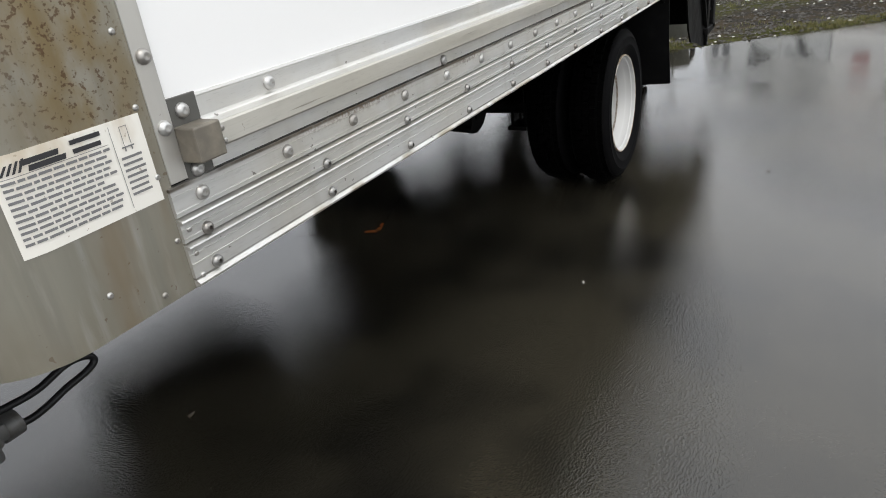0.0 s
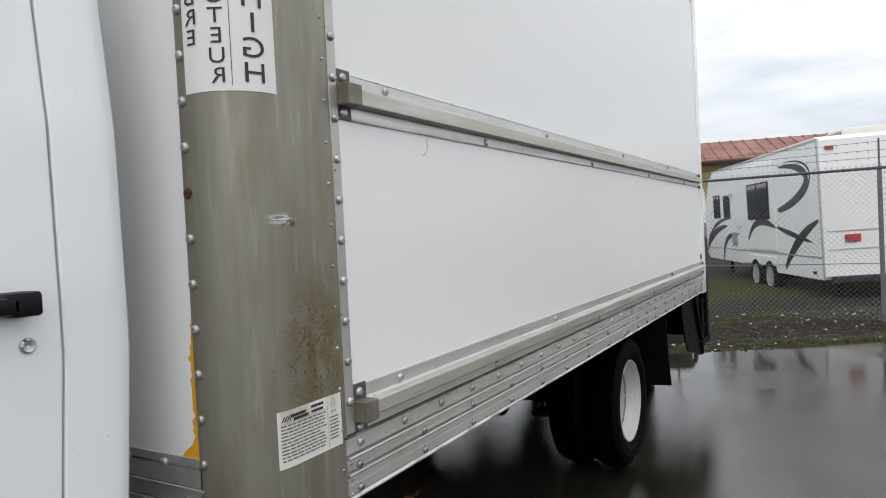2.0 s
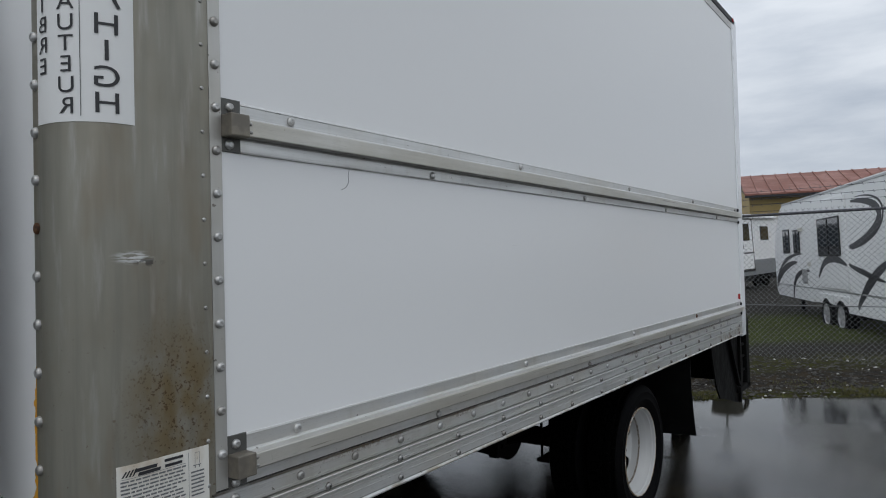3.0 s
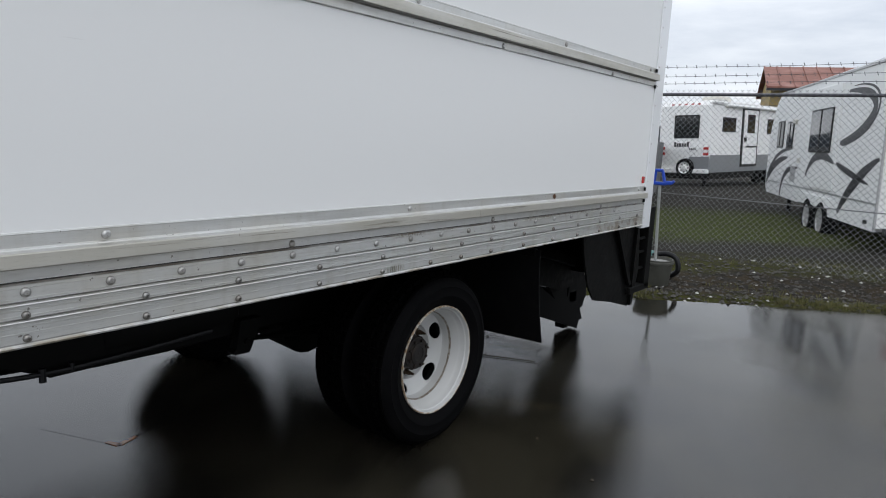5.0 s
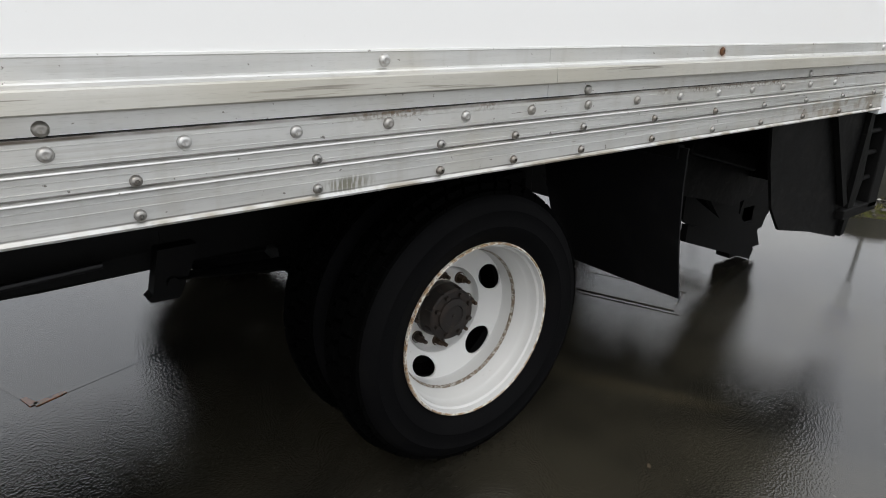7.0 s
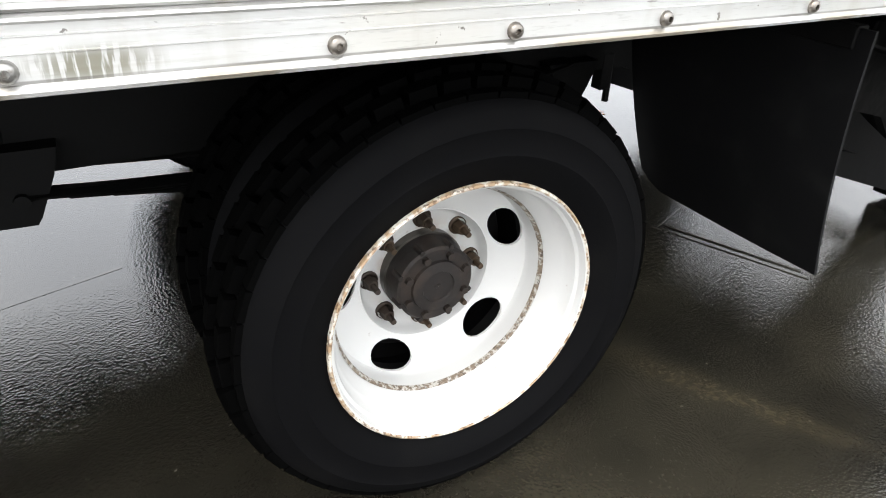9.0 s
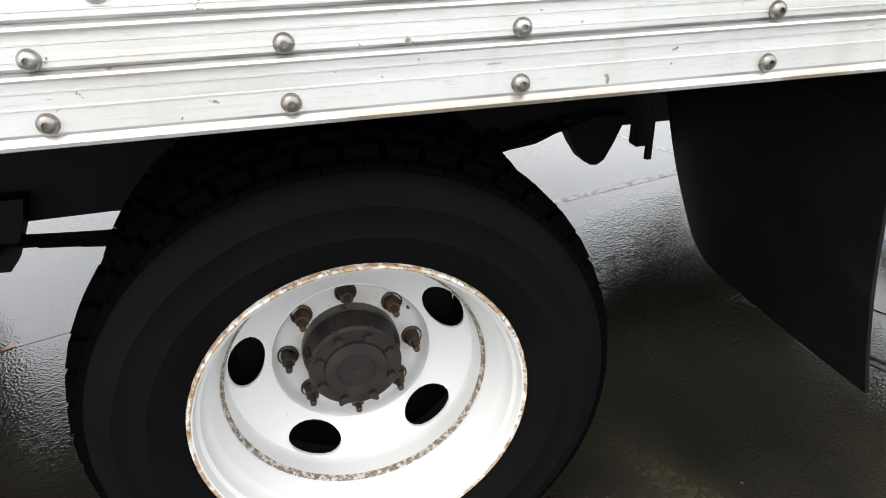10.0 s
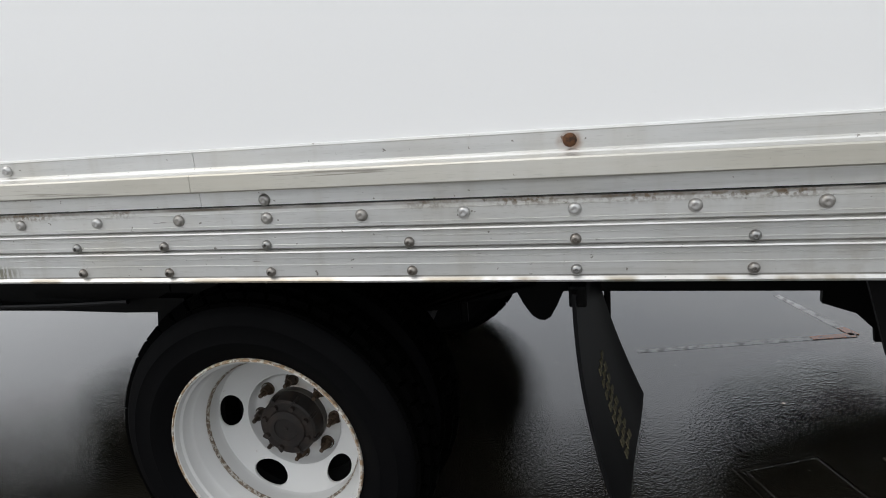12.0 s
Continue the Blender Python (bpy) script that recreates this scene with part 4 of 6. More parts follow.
for x in (-0.2, 0.9, 1.8, 3.5, 4.4):
    part("chassis_tie", box(x - 0.04, x + 0.04, 0.8, 1.6, 0.66, 0.79, 0.006), M_BLACK, truck)
part("axle", add_rod(rod((3.14, 0.56, 0.44), (3.14, 1.84, 0.44), 0.062, 16), (3.14, 1.06, 0.44), (3.14, 1.34, 0.44), 0.19, 20, 0.17), M_BLACK, truck, "black drive axle with differential")
part("drive_shaft", rod((0.2, 1.2, 0.60), (2.95, 1.2, 0.43), 0.045, 14), M_BLACK, truck)
for y in (0.738, 1.662):
    bm = bmesh.new()
    for i in range(5):
        add_tube(bm, [(2.47 + 0.08 * i, y, 0.545 - 0.009 * i), (2.72 + 0.04 * i, y, 0.528 - 0.009 * i), (3.14, y, 0.520 - 0.014 * i), (3.42 - 0.05 * i, y, 0.600 - 0.012 * i), (3.78 - 0.11 * i, y, 0.690 - 0.010 * i)], 0.009, 6)
    bmesh.ops.scale(bm, vec=(1, 3.2, 1), space=Matrix.Translation((0, -y, 0)), verts=bm.verts)
    part("leaf_spring", bm, M_BLACK, truck, "black leaf spring pack")
    bm = slab([(2.44, 0.64), (2.415, 0.51), (2.400, 0.497), (2.408, 0.486), (2.485, 0.484), (2.495, 0.498), (2.535, 0.585), (2.55, 0.64)], y - 0.02, y + 0.03)
    add_rod(bm, (2.470, y - 0.035, 0.54), (2.470, y + 0.045, 0.54), 0.016, 10)
    part("spring_hanger", bm, M_BLACK, truck)
    bm = slab([(3.705, 0.69), (3.738, 0.622), (3.762, 0.586), (3.782, 0.573), (3.800, 0.571), (3.818, 0.582), (3.838, 0.618), (3.870, 0.69)], y - 0.02, y + 0.03)
    part("clamp_stud", add_box(rod((3.985, y + 0.06, 0.69), (3.985, y + 0.06, 0.540), 0.010, 8), 3.93, 3.97, y + 0.03, y + 0.07, 0.585, 0.69, 0.004), M_BLACK, truck)
    part("clamp_stud", rod((3.543, y, 0.66), (3.543, y, 0.557), 0.014, 10), M_BLACK, truck)
    part("spring_shackle", bm, M_BLACK, truck, "black rounded rear spring shackle")
    bm = bmesh.new()
    for x in (3.07, 3.19):
        for e in (-0.04, 0.04):
            add_rod(bm, (x, y + e, 0.30), (x, y + e, 0.60), 0.009, 8)
    add_box(bm, 3.03, 3.23, y - 0.06, y + 0.06, 0.30, 0.325, 0.004)
    part("axle_clamp", bm, M_BLACK, truck)
bm = lathe([(0.0005, -0.33), (0.10, -0.33), (0.135, -0.30), (0.14, 0.0), (0.135, 0.30), (0.10, 0.33), (0.0005, 0.33)], 24)
bmesh.ops.transform(bm, matrix=Matrix.Translation((2.16, 0.90, 0.66)) @ Matrix.Rotation(radians(90), 4, "Z"), verts=bm.verts)
part("muffler", bm, M_BLACK, truck, "black round silencer", smooth=40)
part("tail_pipe", tube([(2.5, 0.9, 0.66), (2.8, 0.9, 0.70), (3.2, 0.9, 0.74), (3.8, 0.92, 0.74), (4.6, 0.95, 0.72)], 0.04, 10), M_BLACK, truck)
bm = box(0.85, 1.75, 1.72, 2.25, 0.38, 0.82, 0.09)
part("fuel_tank", bm, M_BLACK, truck, "black rounded fuel tank on the far side", smooth=40)
bm = bmesh.new()
add_tube(bm, [(1.3, 0.74, 0.63), (1.6, 0.735, 0.60), (1.9, 0.74, 0.60), (2.3, 0.735, 0.62)], 0.010, 8)
add_rod(bm, (1.62, 0.735, 0.62), (1.62, 0.735, 0.57), 0.013, 8)
add_rod(bm, (1.72, 0.735, 0.62), (1.72, 0.735, 0.585), 0.010, 8)
part("air_line", bm, M_HOSE, truck, "black hose clipped under the frame")

# ---- rear wheels ----
def tyre_mesh():
    prof = [(0.262, 0.006), (0.272, 0.001), (0.286, -0.006), (0.300, -0.016), (0.312, -0.021), (0.316, -0.0225), (0.320, -0.021), (0.338, -0.022), (0.352, -0.021), (0.356, -0.0225), (0.360, -0.019),
            (0.378, -0.012), (0.390, 0.000), (0.3965, 0.012), (0.398, 0.03), (0.399, 0.085), (0.398, 0.14), (0.3965, 0.158), (0.390, 0.17), (0.378, 0.182), (0.352, 0.191), (0.312, 0.191), (0.286, 0.176), (0.262, 0.164)]
    k_ = (0.4065 - 0.258) / (0.398 - 0.262)
    bm = lathe([(0.258 + (r - 0.262) * k_, y) for r, y in prof], 72, close=True)
    return to_mesh("tyre", bm, M_TYRE, 30)


def tread_mesh():
    bm = bmesh.new()
    n = 46
    for k in range(n):
        for row, (y0, y1, lean) in enumerate(((0.004, 0.028, 0.0), (0.034, 0.066, 0.05), (0.072, 0.098, -0.05), (0.104, 0.136, 0.05), (0.142, 0.166, 0.0))):
            w = 0.42 * 2 * math.pi / n * (0.45 if row in (0, 4) else 0.40)
            m = Matrix.Rotation(2 * math.pi * (k + 0.5 * (row % 2)) / n, 4, "Y")
            add_box(bm, -w, w, y0, y1, 0.396 if row in (0, 4) else 0.404, (0.410, 0.426, 0.436, 0.426, 0.410)[row], m=m)
    return to_mesh("tread", bm, M_TREAD)


def disc_mesh():
    """The pressed wheel centre with its oval hand holes."""
    bm = bmesh.new()
    loops = []

    def loop(pts):
        vs = [bm.verts.new((x, 0.137, z)) for x, z in pts]
        es = [bm.edges.new((vs[i], vs[(i + 1) % len(vs)])) for i in range(len(vs))]
        loops.append(vs)
        return es

    es = loop([(0.2125 * math.cos(i * math.pi / 36), 0.2125 * math.sin(i * math.pi / 36)) for i in range(72)])
    es += loop([(0.142 * math.cos(i * math.pi / 24), 0.142 * math.sin(i * math.pi / 24)) for i in range(48)])
    for k in (0, 2, 3, 4):
        a = radians(26 + 72 * k)
        pts = []
        for i in range(22):
            t = 2 * math.pi * i / 22
            u, v = 0.0305 * math.cos(t), 0.0505 * math.sin(t)
            pts.append(((0.1815 + u) * math.cos(a) - v * math.sin(a), (0.1815 + u) * math.sin(a) + v * math.cos(a)))
        es += loop(pts)
    bmesh.ops.triangle_fill(bm, edges=es, use_beauty=True)
    for v in bm.verts:
        v.co.y = 0.137 + 0.030 * min(max((0.206 - math.hypot(v.co.x, v.co.z)) / 0.062, 0.0), 1.0)
    for vs in loops[2:]:
        inner = [bm.verts.new(v.co + Vector((0, 0.006, 0))) for v in vs]
        for i in range(len(vs)):
            bm.faces.new((vs[i], vs[(i + 1) % len(vs)], inner[(i + 1) % len(vs)], inner[i]))
    ring = lathe([(0.142, 0.167), (0.1405, 0.1665), (0.139, 0.169), (0.137, 0.176), (0.134, 0.186), (0.130, 0.192), (0.124, 0.195), (0.07, 0.196), (0.07, 0.22)], 48)
    me = bpy.data.meshes.new("ring")
    ring.to_mesh(me)
    ring.free()
    bm.from_mesh(me)
    edge = lathe([(0.2125, 0.137), (0.2145, 0.133), (0.2155, 0.124), (0.2160, 0.110), (0.2165, 0.096)], 72)
    edge.to_mesh(me)
    edge.free()
    bm.from_mesh(me)
    bpy.data.meshes.remove(me)
    return bm


TYRE = tyre_mesh()
TREAD = tread_mesh()
BARREL = to_mesh("rim_barrel", lathe([(0.2635, 0.001), (0.2600, -0.0045), (0.2565, -0.003), (0.2550, 0.004), (0.2530, 0.012), (0.2475, 0.017), (0.2460, 0.022), (0.2440, 0.040), (0.2390, 0.047), (0.2360, 0.053), (0.2310, 0.068), (0.2240, 0.080), (0.2205, 0.092), (0.2200, 0.102)], 72), M_WHEEL, 30)
# back of the white barrel, coloured black for the shade behind the disc
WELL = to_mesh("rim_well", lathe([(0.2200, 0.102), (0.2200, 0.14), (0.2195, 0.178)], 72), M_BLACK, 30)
LIP = to_mesh("rim_lip", lathe([(0.2650, 0.006), (0.2658, 0.0), (0.2645, -0.005), (0.2612, -0.0065), (0.2585, -0.004)], 72), M_EDGE, 40)
WELD = to_mesh("weld_seam", lathe([(0.2215, 0.0860), (0.2195, 0.0870), (0.2178, 0.0895), (0.2160, 0.096)], 72), M_WELD, 40)
DISC = to_mesh("wheel_disc", disc_mesh(), M_WHEEL, 30)
# same disc in black: the shade between the dual wheels put into its colour
SHADED_DISC = to_mesh("inner_disc", disc_mesh(), M_BLACK, 30)
DRUM = to_mesh("brake_drum", lathe([(0.0005, 0.222), (0.20, 0.222), (0.205, 0.23), (0.205, 0.36), (0.0005, 0.36)], 40), M_BLACK, 30)


def nut_mesh():
    bm = lathe([(0.0005, 0.0), (0.0195, 0.0), (0.0195, -0.004), (0.0165, -0.0055)], 16)
    bmesh.ops.create_cone(bm, cap_ends=True, segments=6, radius1=0.0140, radius2=0.0122, depth=0.021, matrix=Matrix.Translation((0, -0.0155, 0)) @ Matrix.Rotation(radians(90), 4, "X"))
    bmesh.ops.create_cone(bm, cap_ends=True, segments=10, radius1=0.0070, radius2=0.0058, depth=0.024, matrix=Matrix.Translation((0, -0.037, 0)) @ Matrix.Rotation(radians(90), 4, "X"))
    return to_mesh("lug_nut", bm, M_NUT, 30)


NUT = nut_mesh()


def hub_mesh():
    bm = lathe([(0.085, 0.204), (0.0845, 0.170), (0.082, 0.156), (0.081, 0.148), (0.081, 0.130), (0.076, 0.125), (0.055, 0.124), (0.053, 0.118), (0.034, 0.1145), (0.032, 0.118), (0.006, 0.118), (0.005, 0.116), (0.0005, 0.116)], 40)
    return to_mesh("hub", bm, M_HUB, 30)


HUB = hub_mesh()
HB = bmesh.new()
bmesh.ops.create_cone(HB, cap_ends=True, segments=6, radius1=0.0085, radius2=0.0078, depth=0.012, matrix=Matrix.Translation((0.0655, 0.121, 0)) @ Matrix.Rotation(radians(90), 4, "X"))
HUBBOLT = to_mesh("hub_bolt", HB, M_HUB)
HB = bmesh.new()
bmesh.ops.create_cone(HB, cap_ends=True, segments=8, radius1=0.006, radius2=0.005, depth=0.03, matrix=Matrix.Translation((0.0810, 0.141, 0)) @ Matrix.Rotation(radians(90), 4, "X"))
HUBRIB = to_mesh("hub_rib", HB, M_HUB)
HUBRING = to_mesh("hub_ring", lathe([(0.0860, 0.203), (0.0880, 0.200), (0.0876, 0.178), (0.0850, 0.175)], 40), M_HUBRING, 30)
SMALLHOLE = to_mesh("dowel", lathe([(0.0005, -0.001), (0.0045, -0.001), (0.0045, 0.002)], 10), M_NUT)


def dual_wheel(x, y, z, turn):
    """Outer and inner wheel of one side; the outer rim's plane lies at y."""
    base = pose(x, y, z, 0, 0, turn)
    out = piece("wheel", DISC, truck, base)
    tagged(out, "white steel dual wheel with rusty rim and black tyre")
    piece("tyre", TYRE, out, base)
    tagged(piece("tread", TREAD, out, base), "", "", "", "stuff")
    piece("brake_drum", DRUM, out, base)
    piece("rim_barrel", BARREL, out, base)
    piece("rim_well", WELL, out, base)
    piece("rim_lip", LIP, out, base)
    piece("weld_seam", WELD, out, base)
    piece("hub", HUB, out, base)
    for k in range(8):
        spin = base @ Matrix.Rotation(radians(22.5 + 45 * k), 4, "Y")
        piece("hub_bolt", HUBBOLT, out, spin)
        piece("hub_rib", HUBRIB, out, spin)
    piece("hub_ring", HUBRING, out, base)
    for k in range(8):
        a = radians(90 + 45 * k)
        piece("lug_nut", NUT, out, base @ Matrix.Translation((0.1125 * math.cos(a), 0.1950, 0.1125 * math.sin(a))))
    piece("dowel", SMALLHOLE, out, base @ Matrix.Translation((0.1095, 0.1945, 0.0615)))
    flip = base @ pose(0, 0.415, 0, 0, 0, 180)
    inner = piece("wheel", SHADED_DISC, truck, flip)
    tagged(inner, "inner steel wheel of the dual pair")
    piece("tyre", TYRE, inner, flip)
    tagged(piece("tread", TREAD, inner, flip), "", "", "", "stuff")


dual_wheel(3.139, 0.134, 0.4365, 0)
dual_wheel(3.139, 2.266, 0.4365, 180)

# mud flaps behind the wheels
def flap_at(w, t, out_y, in_y):
    """A point of the hanging sheet: w from its outer to its inner edge, t down from its top. It sags and swings to the rear."""
    x = 3.928 + (0.092 + 0.056 * w) * t ** (2.1 - 0.60 * w) + 0.005 * math.sin(3 * t + 4 * w) * t
    return Vector((x, out_y + (in_y - out_y) * w, 0.90 - (0.555 + 0.035 * w - 0.04 * max(0.0, w - 0.88) / 0.12) * t))


def flap_bm(out_y, in_y):
    bm = bmesh.new()
    grid = [[bm.verts.new(flap_at(j / 12, i / 14, out_y, in_y)) for j in range(13)] for i in range(15)]
    for a, b in zip(grid, grid[1:]):
        for j in range(12):
            bm.faces.new((a[j], a[j + 1], b[j + 1], b[j]))
    r = bmesh.ops.extrude_face_region(bm, geom=bm.faces[:])
    bmesh.ops.translate(bm, vec=(0.008, 0, 0), verts=[g for g in r["geom"] if isinstance(g, bmesh.types.BMVert)])
    return bm


flap = part("mud_flap", flap_bm(0.05, 0.69), M_FLAP, truck, "black rubber mud flap with faded yellow writing", smooth=40)
bm = bmesh.new()
for i in range(8):
    for j in range(3):
        w, t0 = 0.40 + 0.075 * j, 0.50 + 0.056 * i
        q = [flap_at(w + dw, t0 + dt, 0.05, 0.69) + Vector((0.0105, 0, 0)) for dw, dt in ((0, 0), (0.055, 0.012), (0.055, 0.045 - 0.008 * ((i + j) % 3)), (0, 0.034))]
        lo = [bm.verts.new(p - Vector((0.003, 0, 0))) for p in q]
        hi = [bm.verts.new(p) for p in q]
        bm.faces.new(hi)
        for k in range(4):
            bm.faces.new((lo[k], lo[(k + 1) % 4], hi[(k + 1) % 4], hi[k]))
part("faded_writing", bm, Mat("faded_yellow", (0.12, 0.105, 0.06), 0.7).m, flap, "faded yellow unreadable writing")
part("mud_flap", flap_bm(2.35, 1.71), M_FLAP, truck, "black rubber mud flap", smooth=40)
part("flap_bar", box(3.92, 3.955, 0.08, 2.32, 0.86, 0.905, 0.004), M_BLACK, truck)

# ---- lift gate under the rear ----
bm = slab([(4.43, 0.945), (4.475, 0.79), (4.56, 0.60), (4.66, 0.495), (4.95, 0.435), (5.245, 0.357), (5.27, 0.375), (5.345, 0.90), (5.345, 0.945)], 0.035, 0.047)
gate = part("gate_plate", bm, M_PLATE, truck, "black scuffed side plate of the folded lift gate")
part("plate_fold", slab([(5.245, 0.365), (5.28, 0.375), (5.345, 0.62), (5.30, 0.93), (5.265, 0.93)], 0.012, 0.034), M_PLATE, gate, "black folded rear edge")
part("plate_brace", slab([(4.90, 0.945), (4.935, 0.945), (5.215, 0.53), (5.18, 0.52)], 0.005, 0.03), M_BLACK, gate)
part("gate_plate", slab([(4.49, 0.945), (4.49, 0.68), (4.60, 0.585), (5.25, 0.365), (5.345, 0.945)], 2.34, 2.35), M_PLATE, truck)
part("folded_platform", box(4.60, 5.22, 0.45, 1.95, 0.66, 0.74, 0.01, m=Matrix.Translation((4.9, 0, 0.6)) @ Matrix.Rotation(radians(14), 4, "Y") @ Matrix.Translation((-4.9, 0, -0.6))), M_PLATE, truck, "black folded lift gate platform")
for y in (0.02, 2.38):
    bm = box(5.447, 5.55, y - 0.02, y + 0.05, 0.47, 1.07, 0.006)
    part("gate_post", bm, M_BLACK, truck, "black steel lift gate post")
    part("gate_foot", box(5.19, 5.55, y - 0.02, y + 0.04, 0.452, 0.50, 0.006), M_BLACK, truck)
    for z in (0.62, 0.74, 0.84):
        part("gate_hinge", rod((5.30, y + 0.01, z), (5.45, y + 0.01, z), 0.012, 8), M_BLACK, truck)
for y in (0.62, 1.78):
    part("arm_plate", slab([(4.60, 0.93), (5.60, 0.93), (5.60, 0.42), (5.25, 0.375), (4.95, 0.455), (4.76, 0.50), (4.69, 0.60), (4.66, 0.74)], y - 0.07, y - 0.05), M_PLATE, truck, "black lift gate arm plate")
    part("lift_arm", slab([(4.85, 0.49), (4.913, 0.469), (5.006, 0.413), (5.182, 0.316), (5.554, 0.128), (5.554, 0.02), (4.954, 0.304), (4.85, 0.363)], y - 0.04, y - 0.005), M_BLACK, truck, "black lift gate arm")
    part("lift_arm", slab([(5.073, 0.438), (5.399, 0.39), (5.409, 0.299), (5.502, 0.226), (5.637, 0.195), (5.72, 0.056), (5.554, 0.056), (5.197, 0.319)], y - 0.03, y), M_BLACK, truck)
    part("arm_knuckle", slab([(5.49, 0.45), (5.77, 0.42), (5.78, 0.24), (5.755, 0.22), (5.73, 0.16), (5.69, 0.155), (5.66, 0.03), (5.42, 0.03), (5.40, 0.14)], y - 0.02, y + 0.06), M_BLACK, truck)
    part("lower_link", slab([(4.84, 0.344), (4.84, 0.256), (5.53, 0.022), (5.555, 0.083), (4.937, 0.317)], y - 0.08, y - 0.045), M_BLACK, truck, "black lower link of the lift gate")
for y in (0.84, 1.55):
    part("mount_bracket", slab([(4.36, 0.90), (4.61, 0.626), (4.736, 0.504), (4.741, 0.463), (4.773, 0.463), (4.926, 0.327), (4.931, 0.296), (5.02, 0.296), (5.10, 0.45), (5.40, 0.50), (5.40, 0.90)], y, y + 0.015), M_BLACK, truck, "black notched lift gate mounting bracket")
part("rear_crossmember", box(5.36, 5.372, 0.06, 2.33, 0.52, 0.94, 0.003), M_BLACK, truck, "black rear crossmember plate")
part("cross_bar", box(5.47, 5.60, 0.60, 1.83, 0.22, 0.32, 0.008), M_BLACK, truck, "black lift gate cross bar")

# ---- cab ----
def cab_y(z):
    """How far the cab side lies inboard at a height."""
    pts = ((0.930, 0.262), (0.936, 0.236), (0.940, 0.228), (0.970, 0.222), (0.975, 0.220), (1.008, 0.199), (1.014, 0.1965), (1.10, 0.194), (1.5, 0.192), (1.86, 0.198), (1.90, 0.204), (2.3, 0.245), (2.55, 0.33), (2.62, 0.45))
    for (z0, y0), (z1, y1) in zip(pts, pts[1:]):
        if z <= z1:
            return y0 + (y1 - y0) * (z - z0) / (z1 - z0)
    return pts[-1][1]


def skin(x_rear, x_front, z0, z1, inset, depth, round_rear=0.0, skip=None):
    """A stretch of the cab side that follows its curve, with turned-in edges."""
    bm = bmesh.new()
    zs = sorted([z0 + (z1 - z0) * i / 34 for i in range(35)] + [0.952, 0.970, 0.975, 1.008, 1.014, 1.06])

    def lean(z):
        return -0.06 * max(0, 1.4 - z) / 0.45 * 0.5

    offs = [(0.0, depth), (0.0, round_rear * 0.9 + 0.002), (-round_rear * 0.12 - 0.0005, round_rear * 0.45), (-round_rear * 0.42 - 0.001, round_rear * 0.13), (-round_rear - 0.004, 0.0), (-(x_rear - x_front) / 2, 0.0)]
    cols = []
    for dx, dy in offs:
        cols.append([bm.verts.new((x_rear + dx + lean(z), cab_y(z) + inset + dy, z)) for z in zs])
    for dx, dy in ((0.004, 0.0), (0.0, 0.004), (0.0, depth)):
        cols.append([bm.verts.new((x_front + dx + lean(z), cab_y(z) + inset + dy, z)) for z in zs])
    for a, b in zip(cols, cols[1:]):
        for j in range(len(zs) - 1):
            bm.faces.new((a[j], a[j + 1], b[j + 1], b[j]))
    for j in (0, len(zs) - 1):
        try:
            bm.faces.new([c[j] for c in cols])
        except ValueError:
            pass
    return bm


bm = skin(-0.392, -0.540, 0.938, 2.55, 0.0, 0.10, 0.035)
cab = part("cab", bm, M_CAB, truck, "white painted truck cab", smooth=40)
bm = box(-2.3, -0.425, 0.30, 2.10, 0.96, 2.50, 0.06)
part("cab_shell", bm, M_CAB, cab, smooth=30)
part("cab_shell", box(-2.3, -0.50, 0.42, 1.98, 2.49, 2.62, 0.05), M_CAB, cab, smooth=30)
part("sill", box(-2.25, -0.445, 0.262, 2.13, 0.90, 0.958, 0.008), M_BLACK, cab, "black cab underside")
door = part("cab_door", skin(-0.5455, -1.70, 0.945, 2.50, 0.0, 0.03, 0.004), M_CAB, truck, "white painted cab door", smooth=40)
bm = bmesh.new()
outer, hole = [], []
for i in range(28):
    a = 2 * math.pi * i / 28
    cx, cz = -1.012 + 0.40 * math.copysign(abs(math.cos(a)) ** 0.35, math.cos(a)), 2.165 + 0.27 * math.copysign(abs(math.sin(a)) ** 0.35, math.sin(a))
    gx, gz = -1.012 + 0.376 * math.copysign(abs(math.cos(a)) ** 0.35, math.cos(a)), 2.165 + 0.246 * math.copysign(abs(math.sin(a)) ** 0.35, math.sin(a))
    cx += 0.07 * (2.19 - cz) * -0.5
    outer.append((cx, cz))
    hole.append((gx, gz))


def ring_on_cab(inner_loop, outer_loop, lift, thick):
    bm = bmesh.new()
    n = len(outer_loop)
    sets = []
    for pts, off in ((outer_loop, 0.0), (outer_loop, lift), (inner_loop, lift), (inner_loop, 0.0)):
        sets.append([bm.verts.new((x, cab_y(z) - off + thick, z)) for x, z in pts])
    for a, b in zip(sets, sets[1:]):
        for i in range(n):
            bm.faces.new((a[i], a[(i + 1) % n], b[(i + 1) % n], b[i]))
    return bm


part("window_seal", ring_on_cab(hole, outer, 0.011, 0.002), M_RUBBER, door, "black rubber window seal")
bm = bmesh.new()
vs = [bm.verts.new((x, cab_y(z) - 0.003, z)) for x, z in hole]
bm.faces.new(vs)
r_ = bmesh.ops.extrude_face_region(bm, geom=bm.faces[:])
bmesh.ops.translate(bm, vec=(0, 0.0025, 0), verts=[g for g in r_["geom"] if isinstance(g, bmesh.types.BMVert)])
part("window_glass", bm, M_GLASS, door, "dark side window glass")
bm = lathe([(0.0005, 0.006), (0.06, 0.004), (0.075, -0.0005)], 28)
